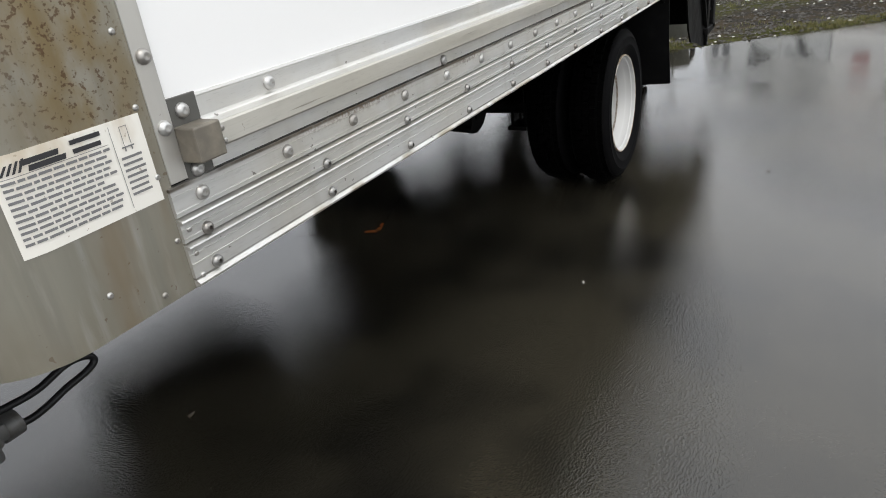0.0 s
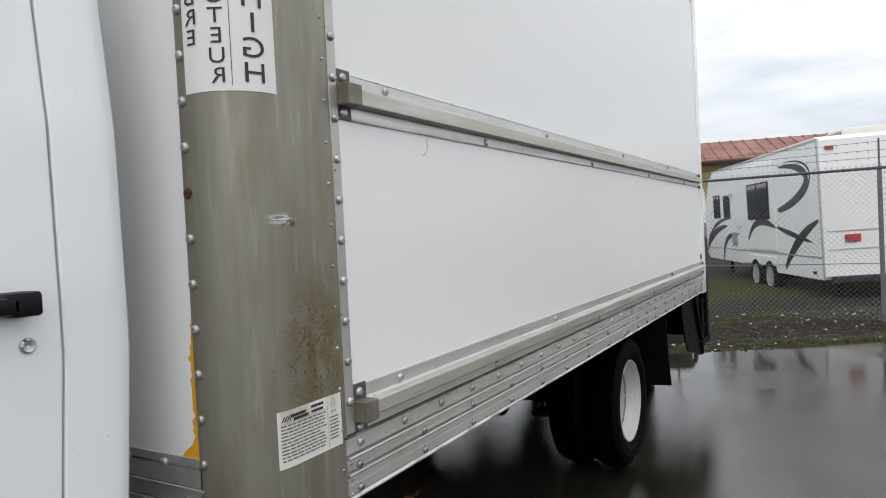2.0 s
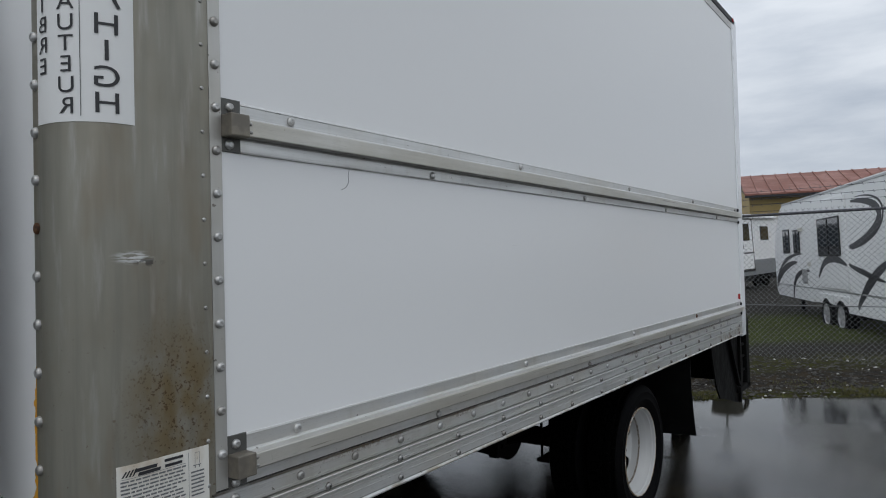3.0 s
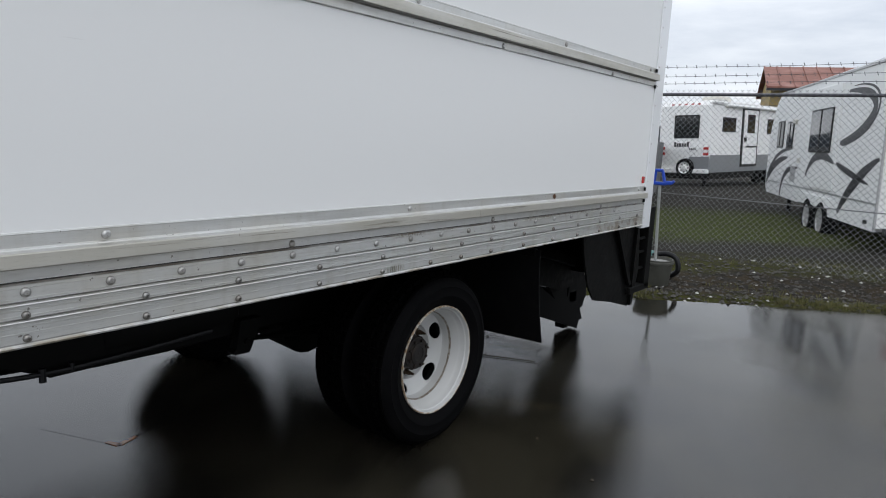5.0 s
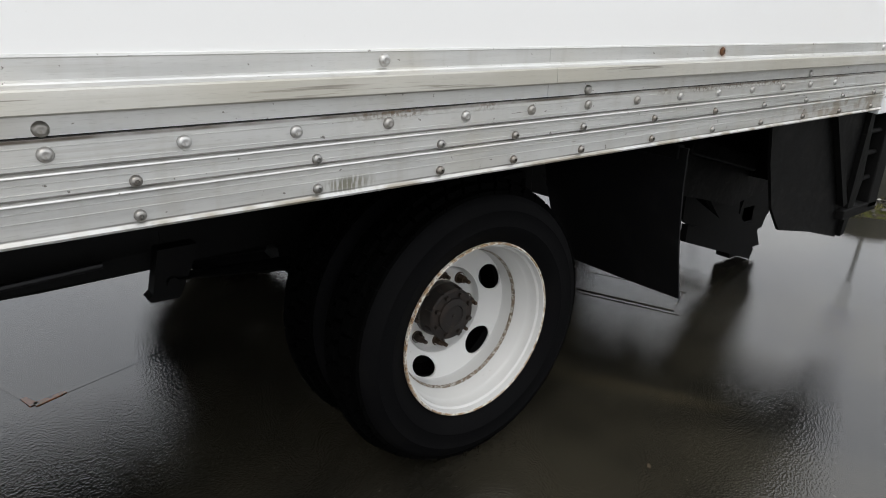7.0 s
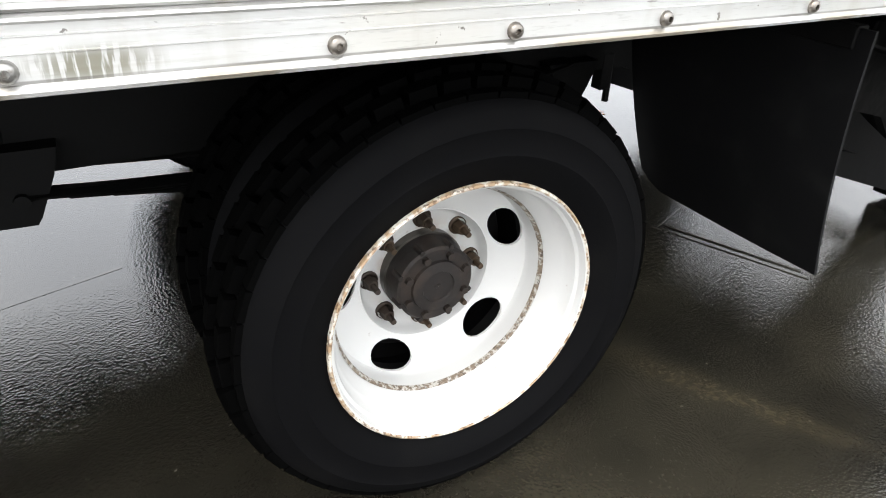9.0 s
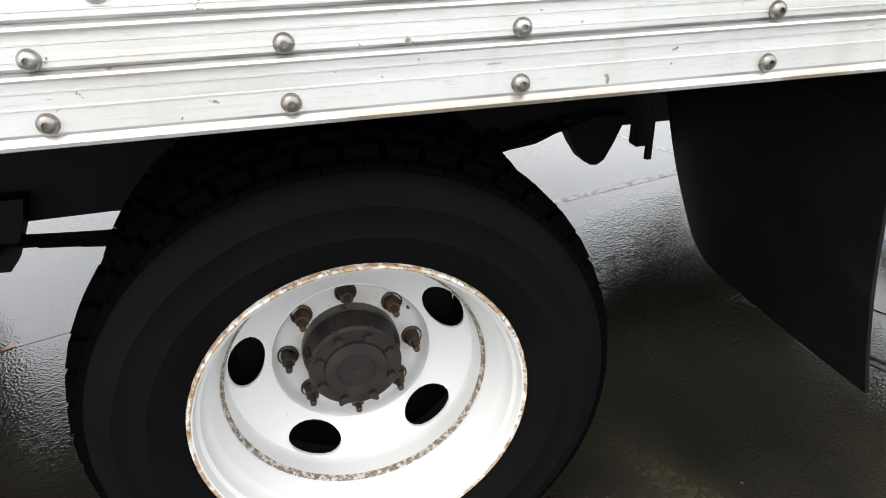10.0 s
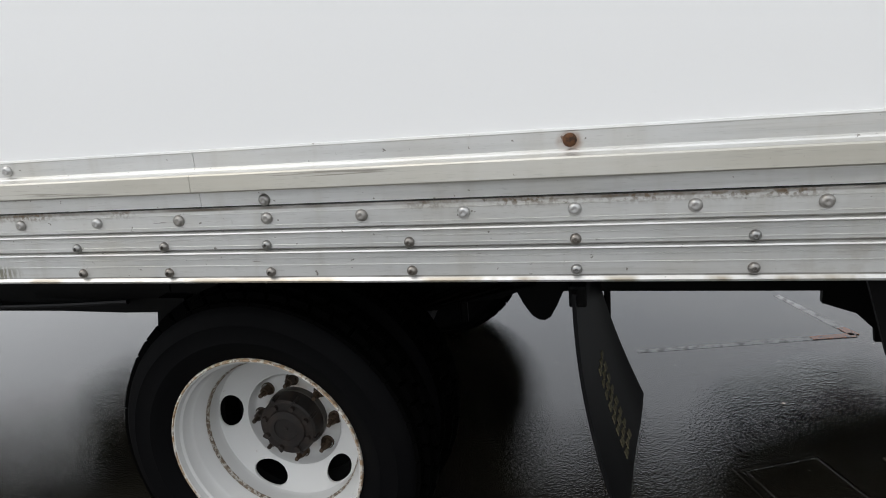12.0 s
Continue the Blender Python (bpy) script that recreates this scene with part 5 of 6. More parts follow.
bmesh.ops.transform(bm, matrix=Matrix.Translation((-0.745, 0.1925, 1.50)) @ Matrix.Diagonal((1.3, 1, 0.8, 1)), verts=bm.verts)
part("handle_recess", bm, M_CAB, door, smooth=60)
bm = box(-0.825, -0.64, 0.140, 0.158, 1.502, 1.532, 0.006)
add_box(bm, -0.657, -0.603, 0.140, 0.194, 1.496, 1.540, 0.007)
add_box(bm, -0.840, -0.80, 0.146, 0.194, 1.500, 1.536, 0.006)
part("door_handle", bm, M_PLASTIC, door, "black plastic pull handle", smooth=40)
bm = lathe([(0.0005, -0.002), (0.004, -0.003), (0.0045, -0.006), (0.011, -0.007), (0.0145, -0.004), (0.0155, 0.001)], 20)
bmesh.ops.translate(bm, vec=(-0.609, 0.1925, 1.440), verts=bm.verts)
part("door_lock", bm, M_CHROME, door, "round metal key lock", smooth=40)

# step and box under the cab
step = part("cab_step", box(-1.35, -0.388, 0.325, 0.572, 0.457, 0.482, 0.003), M_STEP, truck, "black perforated cab step with worn studs")
part("step_lip", box(-1.35, -0.388, 0.570, 0.582, 0.457, 0.515, 0.003), M_BLACK, step)
part("step_skirt", box(-1.35, -0.390, 0.318, 0.3265, 0.445, 0.485, 0.002), M_BLACK, step)
STUD = to_mesh("tread_stud", lathe([(0.0065, 0.0), (0.0055, 0.0035), (0.003, 0.0045), (0.0005, 0.003)], 8), M_STUD, 50)
for i in range(20):
    for j in range(4):
        if noise.noise((i * 1.7, j * 2.3, 1)) > -0.12:
            m = Matrix.Translation((-0.425 - 0.042 * i + 0.008 * noise.noise((i * 3.1, j * 1.9, 7)), 0.360 + 0.050 * j + (0.025 if i % 2 else 0), 0.482)) @ Matrix.Rotation(radians(90), 4, "X")
            piece("tread_stud", STUD, step, m)
NOTCH = to_mesh("edge_notch", box(-0.012, 0.012, -0.004, 0.004, -0.002, 0.005, 0.0015), M_STUD)
for i in range(15):
    piece("edge_notch", NOTCH, step, pose(-0.43 - 0.044 * i, 0.329, 0.484))
part("worn_edge", box(-1.34, -0.392, 0.3275, 0.3345, 0.4815, 0.4845, 0.001), M_STUD, step, "worn pale front edge")
bm = box(-0.575, -0.408, 0.60, 0.86, 0.44, 0.715, 0.055)
part("battery_box", bm, M_PLASTIC, truck, "black rounded plastic box behind the step", smooth=40)
part("battery_box", box(-1.30, -0.565, 0.61, 0.78, 0.44, 0.83, 0.02), M_BLACK, truck, "black flat-sided box behind the step")
part("step_bracket", box(-0.75, -0.70, 0.57, 0.62, 0.46, 0.62, 0.006), M_BLACK, truck)
bm = slab([(-0.43, 0.90), (-0.30, 0.88), (-0.283, 0.63), (-0.275, 0.45), (-0.31, 0.43), (-0.37, 0.60)], 0.88, 0.90)
part("beige_panel", bm, M_BEIGE, truck, "beige plastic panel beneath the cab")
bm = slab([(-0.36, 0.95), (0.10, 0.95), (0.10, 0.66), (0.09, 0.595), (0.075, 0.595), (0.07, 0.622), (0.012, 0.63), (0.005, 0.625), (-0.006, 0.665), (-0.05, 0.72), (-0.165, 0.72), (-0.175, 0.62), (-0.195, 0.55), (-0.225, 0.525), (-0.27, 0.53), (-0.295, 0.57), (-0.30, 0.64), (-0.335, 0.72)], 0.775, 0.80)
part("filter_bracket", bm, M_BLACK, truck, "black mounting bracket")
bm = lathe([(0.0005, 0.150), (0.035, 0.150), (0.051, 0.140), (0.053, 0.05), (0.053, -0.03), (0.045, -0.04)], 28)
bmesh.ops.transform(bm, matrix=Matrix.Translation((-0.10, 0.72, 0.58)) @ Matrix.Rotation(radians(90), 4, "X"), verts=bm.verts)
filt = part("fuel_filter", bm, M_PLASTIC, truck, "fuel filter canister with a teal band and grey base", smooth=40)
bm = lathe([(0.0535, 0.045), (0.0545, 0.04), (0.0545, -0.028), (0.0535, -0.033)], 28)
bmesh.ops.transform(bm, matrix=Matrix.Translation((-0.10, 0.72, 0.58)) @ Matrix.Rotation(radians(90), 4, "X"), verts=bm.verts)
part("teal_band", bm, M_TEAL, filt, "teal printed band", smooth=40)
bm = box(-0.155, -0.035, 0.67, 0.77, 0.50, 0.545, 0.012)
add_box(bm, -0.14, -0.06, 0.675, 0.765, 0.455, 0.505, 0.012)
add_rod(bm, (-0.04, 0.72, 0.505), (0.005, 0.72, 0.505), 0.032, 14)
add_rod(bm, (-0.075, 0.665, 0.52), (-0.075, 0.645, 0.52), 0.011, 10)
add_rod(bm, (-0.13, 0.665, 0.52), (-0.13, 0.65, 0.52), 0.009, 10)
add_rod(bm, (-0.155, 0.71, 0.51), (-0.22, 0.71, 0.50), 0.014, 10)
part("filter_base", bm, M_CAST, filt, "grey cast filter base", smooth=40)
bm = lathe([(0.0005, -0.05), (0.022, -0.05), (0.026, -0.04), (0.026, -0.012), (0.032, -0.008), (0.032, 0.012)], 18)
bmesh.ops.transform(bm, matrix=Matrix.Translation((-0.105, 0.72, 0.45)) @ Matrix.Rotation(radians(90), 4, "X"), verts=bm.verts)
part("drain_cap", bm, M_PLASTIC, filt, "black drain cap", smooth=40)
bm = tube([(-0.05, 0.72, 0.555), (0.0, 0.72, 0.548), (0.07, 0.72, 0.545), (0.15, 0.72, 0.562), (0.205, 0.72, 0.552), (0.218, 0.72, 0.530), (0.19, 0.72, 0.515), (0.13, 0.72, 0.506), (0.07, 0.72, 0.492), (0.02, 0.72, 0.490), (-0.03, 0.72, 0.51)], 0.0095, 8)
part("looped_hose", bm, M_HOSE, filt, "black hose loop", smooth=60)
for i, (dy, dz) in enumerate(((0.0, 0.0), (0.02, -0.02), (0.01, -0.045), (-0.015, 0.02))):
    bm = tube([(-0.16, 0.70 + dy, 0.50 + dz * 0.3), (-0.22, 0.70 + dy, 0.48 + dz), (-0.30, 0.71 + dy, 0.42 + dz * 1.3), (-0.40, 0.72 + dy, 0.43 + dz), (-0.52, 0.74 + dy, 0.52 + dz)], 0.007, 6)
    part("hose", bm, M_BRAID if i % 3 == 0 else M_HOSE, filt, "grey braided hose" if i % 3 == 0 else "", smooth=60)

filt.location.x -= 0.012

part("gearbox", box(-2.2, -0.62, 0.98, 1.44, 0.40, 0.90, 0.05), M_BLACK, truck, "black gearbox and engine underside between the frame rails", smooth=40)
# unseen block, added to keep sky out of the wet ground's reflection
part("fuel_tank", box(-1.35, -0.45, 1.62, 2.16, 0.42, 0.86, 0.08), M_BLACK, truck, "unseen black rounded block added beneath the far side of the cab", smooth=40)

# ---- bucket with a pole at the edge of the gravel ----
bx, by = 7.80, 0.745
bz = ground_z(bx, by)
bucket = thing("pole_bucket", bx, by, bz, "grey plastic bucket of concrete holding an upright pole", "bucket")
bm = lathe([(0.0005, 0.0), (0.150, 0.0), (0.158, 0.012), (0.178, 0.235), (0.192, 0.240), (0.192, 0.262), (0.186, 0.266), (0.186, 0.285), (0.178, 0.285), (0.170, 0.25), (0.0005, 0.25)], 36)
bmesh.ops.transform(bm, matrix=Matrix.Translation((bx, by, bz - 0.01)) @ Matrix.Rotation(radians(90), 4, "X"), verts=bm.verts)
part("bucket", bm, M_BUCKET, bucket, smooth=40)
bm = lathe([(0.0005, 0.262), (0.171, 0.255), (0.171, 0.24)], 30)
bmesh.ops.transform(bm, matrix=Matrix.Translation((bx, by, bz - 0.01)) @ Matrix.Rotation(radians(90), 4, "X"), verts=bm.verts)
part("concrete_fill", bm, M_CONCRETE, bucket, "rough concrete fill")
part("pole", rod((bx, by, bz + 0.2), (bx, by + 0.04, 1.13), 0.016, 14), M_POLE, bucket, "thin grey metal pole", smooth=40)
bm = bmesh.new()
cy = by + 0.03
for yy in (-0.045, 0.075):
    add_rod(bm, (bx, cy + yy, 1.115), (bx, cy + 0.6 * yy + 0.02, 1.255), 0.016, 10)
add_rod(bm, (bx, cy - 0.01, 1.255), (bx, cy + 0.07, 1.255), 0.016, 10)
add_box(bm, bx - 0.03, bx + 0.03, cy - 0.06, cy + 0.10, 1.100, 1.135, 0.008)
add_box(bm, bx - 0.03, bx + 0.03, cy - 0.12, cy - 0.05, 1.110, 1.150, 0.010)
add_rod(bm, (bx, cy - 0.12, 1.130), (bx, cy - 0.14, 1.155), 0.014, 10)
part("blue_clamp", bm, M_BLUE, bucket, "bright blue metal clamp")
hose = thing("coiled_hose", bx + 0.35, by - 0.1, bz, "black rubber hose lying behind the bucket", "hose")
part("coil", tube([(bx + 0.24, by + 0.12, bz + 0.26), (bx + 0.26, by + 0.0, bz + 0.30), (bx + 0.27, by - 0.10, bz + 0.285), (bx + 0.26, by - 0.155, bz + 0.23), (bx + 0.26, by - 0.16, bz + 0.12), (bx + 0.29, by - 0.02, bz + 0.03), (bx + 0.26, by + 0.16, bz + 0.03)], 0.03, 8), M_HOSE, hose, smooth=60)

lid = thing("bucket_lid", 9.05, 1.30, ground_z(9.05, 1.30), "dull teal plastic lid lying on the gravel", "lid")
bm = lathe([(0.0005, 0.05), (0.11, 0.05), (0.125, 0.04), (0.13, 0.0), (0.0005, 0.0)], 28)
bmesh.ops.transform(bm, matrix=Matrix.Translation((9.05, 1.30, ground_z(9.05, 1.30))) @ Matrix.Rotation(radians(90), 4, "X"), verts=bm.verts)
part("disc", bm, M_LID, lid, smooth=40)

# ---- chain link fence ----
FX = 9.7
Y0, Y1 = -5.0, 3.4
FZ = 0.10
FT = 2.225
fence = thing("chain_link_fence", FX, -0.8, FZ, "galvanised chain link fence topped with three barbed wires", "fence")


def chain_bm():
    verts, faces = [], []
    pitch = 0.0725
    h = FT + 0.03 - FZ
    for fam in (1, -1):
        k = -int(h / pitch) - 1
        while Y0 + k * pitch < Y1:
            ya = Y0 + k * pitch
            k += 1
            a, b = (ya, 0.0), (ya + h, h)
            if a[0] < Y0:
                a = (Y0, Y0 - ya)
            if b[0] > Y1:
                b = (Y1, Y1 - ya)
            if b[1] <= a[1]:
                continue
            if fam < 0:
                a, b = (Y0 + Y1 - a[0], a[1]), (Y0 + Y1 - b[0], b[1])
            n = len(verts)
            r = 0.0018
            for (y, z) in (a, b):
                verts += [(FX + fam * 0.002 - r, y, FZ + z), (FX + fam * 0.002 + r, y + fam * 0.75 * r, FZ + z - 0.75 * r), (FX + fam * 0.002 + r, y - fam * 0.75 * r, FZ + z + 0.75 * r)]
            faces += [(n, n + 1, n + 4, n + 3), (n + 1, n + 2, n + 5, n + 4), (n + 2, n, n + 3, n + 5)]
    me = bpy.data.meshes.new("fabric")
    me.from_pydata(verts, [], faces)
    bm = bmesh.new()
    bm.from_mesh(me)
    bpy.data.meshes.remove(me)
    return bm


tagged(part("wire_fabric", chain_bm(), M_WIRE, fence, "diamond wire mesh"), "", "", "", "stuff")
part("top_rail", rod((FX + 0.03, Y0, FT - 0.03), (FX + 0.03, Y1, FT - 0.03), 0.020, 10), M_BARB, fence, "dark top rail", smooth=40)
part("tension_wire", tube([(FX + 0.01, Y0, 0.90), (FX + 0.01, -1.0, 0.885), (FX + 0.01, Y1, 0.905)], 0.006, 6), M_WIRE, fence)
for z in (2.336, 2.43, 2.544):
    bm = bmesh.new()
    add_tube(bm, [(FX - 0.02, Y0 + (Y1 - Y0) * i / 5, z + 0.012 * math.sin(i * 2.1 + z * 9)) for i in range(6)], 0.0028, 5)
    y = Y0
    while y < Y1:
        add_rod(bm, (FX - 0.035, y, z - 0.018), (FX - 0.005, y + 0.012, z + 0.018), 0.0028, 4)
        add_rod(bm, (FX - 0.035, y + 0.012, z + 0.018), (FX - 0.005, y, z - 0.018), 0.0028, 4)
        y += 0.125
    part("barbed_wire", bm, M_BARB, fence, "dark barbed wire strand")
POSTM = rod((0, 0, -0.1), (0, 0, FT - FZ), 0.030, 14)
ARM = rod((0, 0, FT - FZ), (-0.05, 0, 2.60 - FZ), 0.013, 8)
PM, AM = to_mesh("post", POSTM, M_WIRE, 40), to_mesh("barb_arm", ARM, M_WIRE, 40)
for y in (-4.9, -1.62, 3.35):
    q = piece("post", PM, fence, pose(FX + 0.06, y, FZ))
    piece("barb_arm", AM, q, pose(FX + 0.06, y, FZ))

slat_fence = thing("slatted_fence", 18, 4.8, 0.1, "grey slatted metal fence running back along the yard", "fence")
SLAT = to_mesh("slat", box(-0.085, 0.085, -0.012, 0.012, 0, 1.55, 0.004), M_SLAT)
fd = Vector((12.5, 4.1, 0))
ang = math.degrees(math.atan2(fd.y, fd.x))
for i in range(60):
    p = Vector((13.6, 3.15, 0.1)) + fd * (i / 59)
    piece("slat", SLAT, slat_fence, pose(p.x, p.y, 0.08 + 0.03 * math.sin(i * 1.7), 0, 0, ang))
for z in (0.3, 0.9, 1.4):
    part("rail", add_box(bmesh.new(), 0, fd.length, 0.008, 0.04, z, z + 0.05, m=pose(13.6, 3.15, 0.1, 0, 0, ang)), M_WIRE, slat_fence)

# ---- travel trailer behind the fence ----
def stand(x, y, z, turn, lean, size=1.0):
    """A frame on uneven ground: turned, scaled and leaning a little sideways."""
    return Matrix.Translation((x, y, z)) @ Matrix.Rotation(radians(lean), 4, Vector((math.cos(0.3), math.sin(0.3), 0))) @ Matrix.Rotation(radians(turn), 4, "Z") @ Matrix.Scale(size, 4)


TF = stand(11.936, -0.901, -0.069, 22.69, -1.34, 1.054)  # u along the side from the rear corner, w out, z up


def tbox(u0, u1, w0, w1, z0, z1, bevel=0.0):
    bm = box(u0, u1, w0, w1, z0, z1, bevel)
    bmesh.ops.transform(bm, matrix=TF, verts=bm.verts)
    return bm


tr = thing("travel_trailer", 14.3, 0.4, 0.1, "white travel trailer with dark swoosh stripes parked behind the fence", "trailer")
prof = [(0.0, 0.55), (0.0, 2.78), (0.05, 2.84), (6.3, 2.80), (6.75, 2.62), (7.15, 2.1), (7.28, 1.5), (7.25, 0.75), (7.05, 0.60), (4.2, 0.58), (4.15, 0.60), (2.2, 0.60), (2.15, 0.50), (0.05, 0.50)]
bm = bmesh.new()
a_ = [bm.verts.new(TF @ Vector((u, 0.0, z))) for u, z in prof]
b_ = [bm.verts.new(TF @ Vector((u, -2.4, z))) for u, z in prof]
for i in range(len(prof)):
    bm.faces.new((a_[i], a_[(i + 1) % len(prof)], b_[(i + 1) % len(prof)], b_[i]))
bm.faces.new(a_[::-1])
bm.faces.new(b_)
part("body", bm, M_TRAILER, tr, "white trailer body")
part("slide_out", tbox(1.98, 3.72, -0.2, 0.035, 0.92, 2.66, 0.012), M_TRAILER, tr, "white slide-out panel")
part("roof_edge", tbox(0.0, 6.4, -0.03, 0.012, 2.775, 2.815, 0.006), M_TRIM, tr)
part("rear_trim", tbox(-0.012, 0.02, -0.02, 0.010, 0.5, 2.8, 0.004), M_TRIM, tr)
part("rear_bumper", tbox(-0.12, 0.0, -2.3, -0.1, 0.46, 0.56, 0.01), M_CHARCOAL, tr)
part("belt_moulding", tbox(0.0, 7.2, 0.0, 0.008, 0.86, 0.885), M_TRIM, tr)


def trailer_window(u0, u1, z0, z1, w=0.0):
    win = part("window", tbox(u0 - 0.03, u1 + 0.03, w, w + 0.018, z0 - 0.03, z1 + 0.03, 0.006), M_RUBBER, tr, "dark framed window")
    part("pane", tbox(u0, u1, w + 0.016, w + 0.022, z0, z1), M_GLASS, win)
    part("mullion", tbox((u0 + u1) / 2 - 0.015, (u0 + u1) / 2 + 0.015, w + 0.02, w + 0.03, z0, z1), M_RUBBER, win)


trailer_window(2.28, 3.52, 1.57, 2.26, 0.035)
trailer_window(5.02, 5.46, 1.65, 2.12)
trailer_window(5.85, 6.36, 1.65, 2.16)


def swoosh(ctrl, w_mid, w=0.004):
    """A tapered stripe along a curve on the trailer's side."""
    bm = bmesh.new()
    n = 22
    pts = [Vector((u, z)) for u, z in ctrl]
    prev = None
    for i in range(n + 1):
        t = i / n
        if len(pts) == 3:
            p = (1 - t) ** 2 * pts[0] + 2 * t * (1 - t) * pts[1] + t * t * pts[2]
            d = (pts[1] - pts[0]) * (1 - t) + (pts[2] - pts[1]) * t
        else:
            p = (1 - t) ** 3 * pts[0] + 3 * t * (1 - t) ** 2 * pts[1] + 3 * t * t * (1 - t) * pts[2] + t ** 3 * pts[3]
            d = (pts[1] - pts[0]) * (1 - t) ** 2 + 2 * (pts[2] - pts[1]) * t * (1 - t) + (pts[3] - pts[2]) * t * t
        nrm = Vector((-d.y, d.x)).normalized()
        h = w_mid * (0.12 + 0.88 * math.sin(math.pi * min(1, t * 0.9 + 0.08)) ** 0.8) / 2
        cur = [bm.verts.new(TF @ Vector((q.x, w, q.y))) for q in (p + nrm * h, p - nrm * h)]
        cur += [bm.verts.new(TF @ Vector((q.x, w - 0.003, q.y))) for q in (p - nrm * h, p + nrm * h)]
        if prev:
            for k in range(4):
                bm.faces.new((prev[k], prev[(k + 1) % 4], cur[(k + 1) % 4], cur[k]))
        prev = cur
    part("stripe", bm, M_CHARCOAL, tr, "dark charcoal swoosh stripe")


swoosh(((7.18, 0.95), (6.5, 1.62), (4.9, 1.6)), 0.09)
swoosh(((7.2, 0.80), (6.7, 1.35), (5.3, 1.42)), 0.17)
swoosh(((5.7, 0.56), (5.75, 1.25), (4.4, 1.23)), 0.13)
swoosh(((3.62, 1.12), (3.2, 1.66), (2.4, 1.5), (1.98, 1.37)), 0.15, 0.039)
swoosh(((1.97, 1.38), (1.3, 1.24), (0.42, 1.12)), 0.10)
swoosh(((1.65, 0.62), (1.05, 1.20), (0.10, 1.48)), 0.19)
swoosh(((1.90, 1.70), (0.35, 1.86), (-0.20, 2.46), (1.72, 2.50)), 0.17)
swoosh(((1.80, 1.66), (0.15, 1.80), (-0.30, 2.60), (1.50, 2.56)), 0.05)
part("hatch", tbox(4.55, 4.95, 0.0, 0.006, 0.95, 1.25, 0.002), M_TRIM, tr)
part("hatch", tbox(4.25, 4.5, 0.0, 0.006, 1.33, 1.42, 0.002), M_OFFWHITE, tr)
part("porch_lamp", tbox(4.75, 4.95, 0.0, 0.05, 2.10, 2.18, 0.01), M_OFFWHITE, tr)
part("latch", tbox(0.28, 0.40, 0.0, 0.02, 0.58, 0.63, 0.005), M_RUBBER, tr)
lamp = part("tail_light", tbox(-0.035, 0.002, -0.58, -0.34, 1.11, 1.23, 0.01), M_RED, tr, "red rear lamp")
part("tail_light", tbox(-0.03, 0.002, -0.25, -0.12, 2.62, 2.68, 0.008), M_RED, tr)
part("rear_panel_line", tbox(-0.008, 0.002, -2.3, -0.08, 1.28, 1.30), M_TRIM, tr)
part("rear_panel_line", tbox(-0.008, 0.002, -2.3, -0.08, 0.98, 1.0), M_TRIM, tr)
bm = tbox(1.0, 1.75, -1.6, -0.85, 2.80, 3.06, 0.07)
ac = part("air_conditioner", bm, M_OFFWHITE, tr, "aged white rooftop air conditioner", smooth=40)
for i in range(9):
    part("vent_slot", tbox(1.08 + 0.07 * i, 1.11 + 0.07 * i, -0.86, -0.845, 2.87, 3.0), M_CHARCOAL, ac)
part("roof_vent", tbox(3.3, 4.0, -1.4, -0.8, 2.79, 2.92, 0.04), M_OFFWHITE, tr, smooth=40)
for u in (2.45, 3.29):
    part("fender", tbox(u - 0.40, u + 0.40, -0.02, 0.03, 0.62, 0.80, 0.01), M_TRAILER, tr, "white wheel skirt")
ST = lathe([(0.20, 0.0), (0.22, -0.02), (0.30, -0.02), (0.335, 0.01), (0.34, 0.05), (0.34, 0.15), (0.32, 0.19), (0.2, 0.19)], 32, close=True)
STM = to_mesh("small_tyre", ST, M_TYRE, 40)
SR = lathe([(0.21, -0.015), (0.195, 0.0), (0.18, 0.03), (0.10, 0.035), (0.085, 0.02), (0.07, -0.01), (0.0005, -0.012)], 32)
SPOKE = to_mesh("spoke", box(-0.022, 0.022, -0.012, 0.03, 0.06, 0.19, 0.004), M_TRIM)
SRM = to_mesh("small_rim", SR, M_TRIM, 40)
TURN = Matrix.Rotation(radians(180), 4, "Z")
for u in (2.45, 3.29):
    p = TF @ Matrix.Translation((u, 0.02, 0.40)) @ TURN
    q = piece("wheel", SRM, tr, p)
    tagged(q, "silver spoked wheel")
    piece("tyre", STM, q, p)
    for k in range(8):
        piece("spoke", SPOKE, q, p @ Matrix.Rotation(k * math.pi / 4, 4, "Y"))
part("axle_box", tbox(2.3, 4.1, -2.2, -0.25, 0.35, 0.62), M_BLACK, tr)
for u in (0.5, 6.6):
    part("stabiliser", tbox(u - 0.05, u + 0.05, -0.45, -0.37, 0.06, 0.6, 0.01), M_BLACK, tr)

# ---- motorhome further back ----
mh_dir = radians(-9.1)
MF = stand(25.75, 5.36, 0.12, -9.1, -2.97)


def mbox(u0, u1, w0, w1, z0, z1, bevel=0.0):
    bm = box(u0, u1, w0, w1, z0, z1, bevel)
    bmesh.ops.transform(bm, matrix=MF, verts=bm.verts)
    return bm


mh = thing("camper_trailer", 29, 5.8, 0.1, "white camper with a spare wheel on its back behind the fence", "camper")
mprof = [(0.0, 0.85), (-0.05, 1.4), (0.0, 2.95), (0.12, 3.12), (7.0, 3.12), (7.5, 2.6), (7.5, 0.6), (0.05, 0.6)]
bm = bmesh.new()
a_ = [bm.verts.new(MF @ Vector((u, 0.0, z))) for u, z in mprof]
b_ = [bm.verts.new(MF @ Vector((u, 1.95, z))) for u, z in mprof]
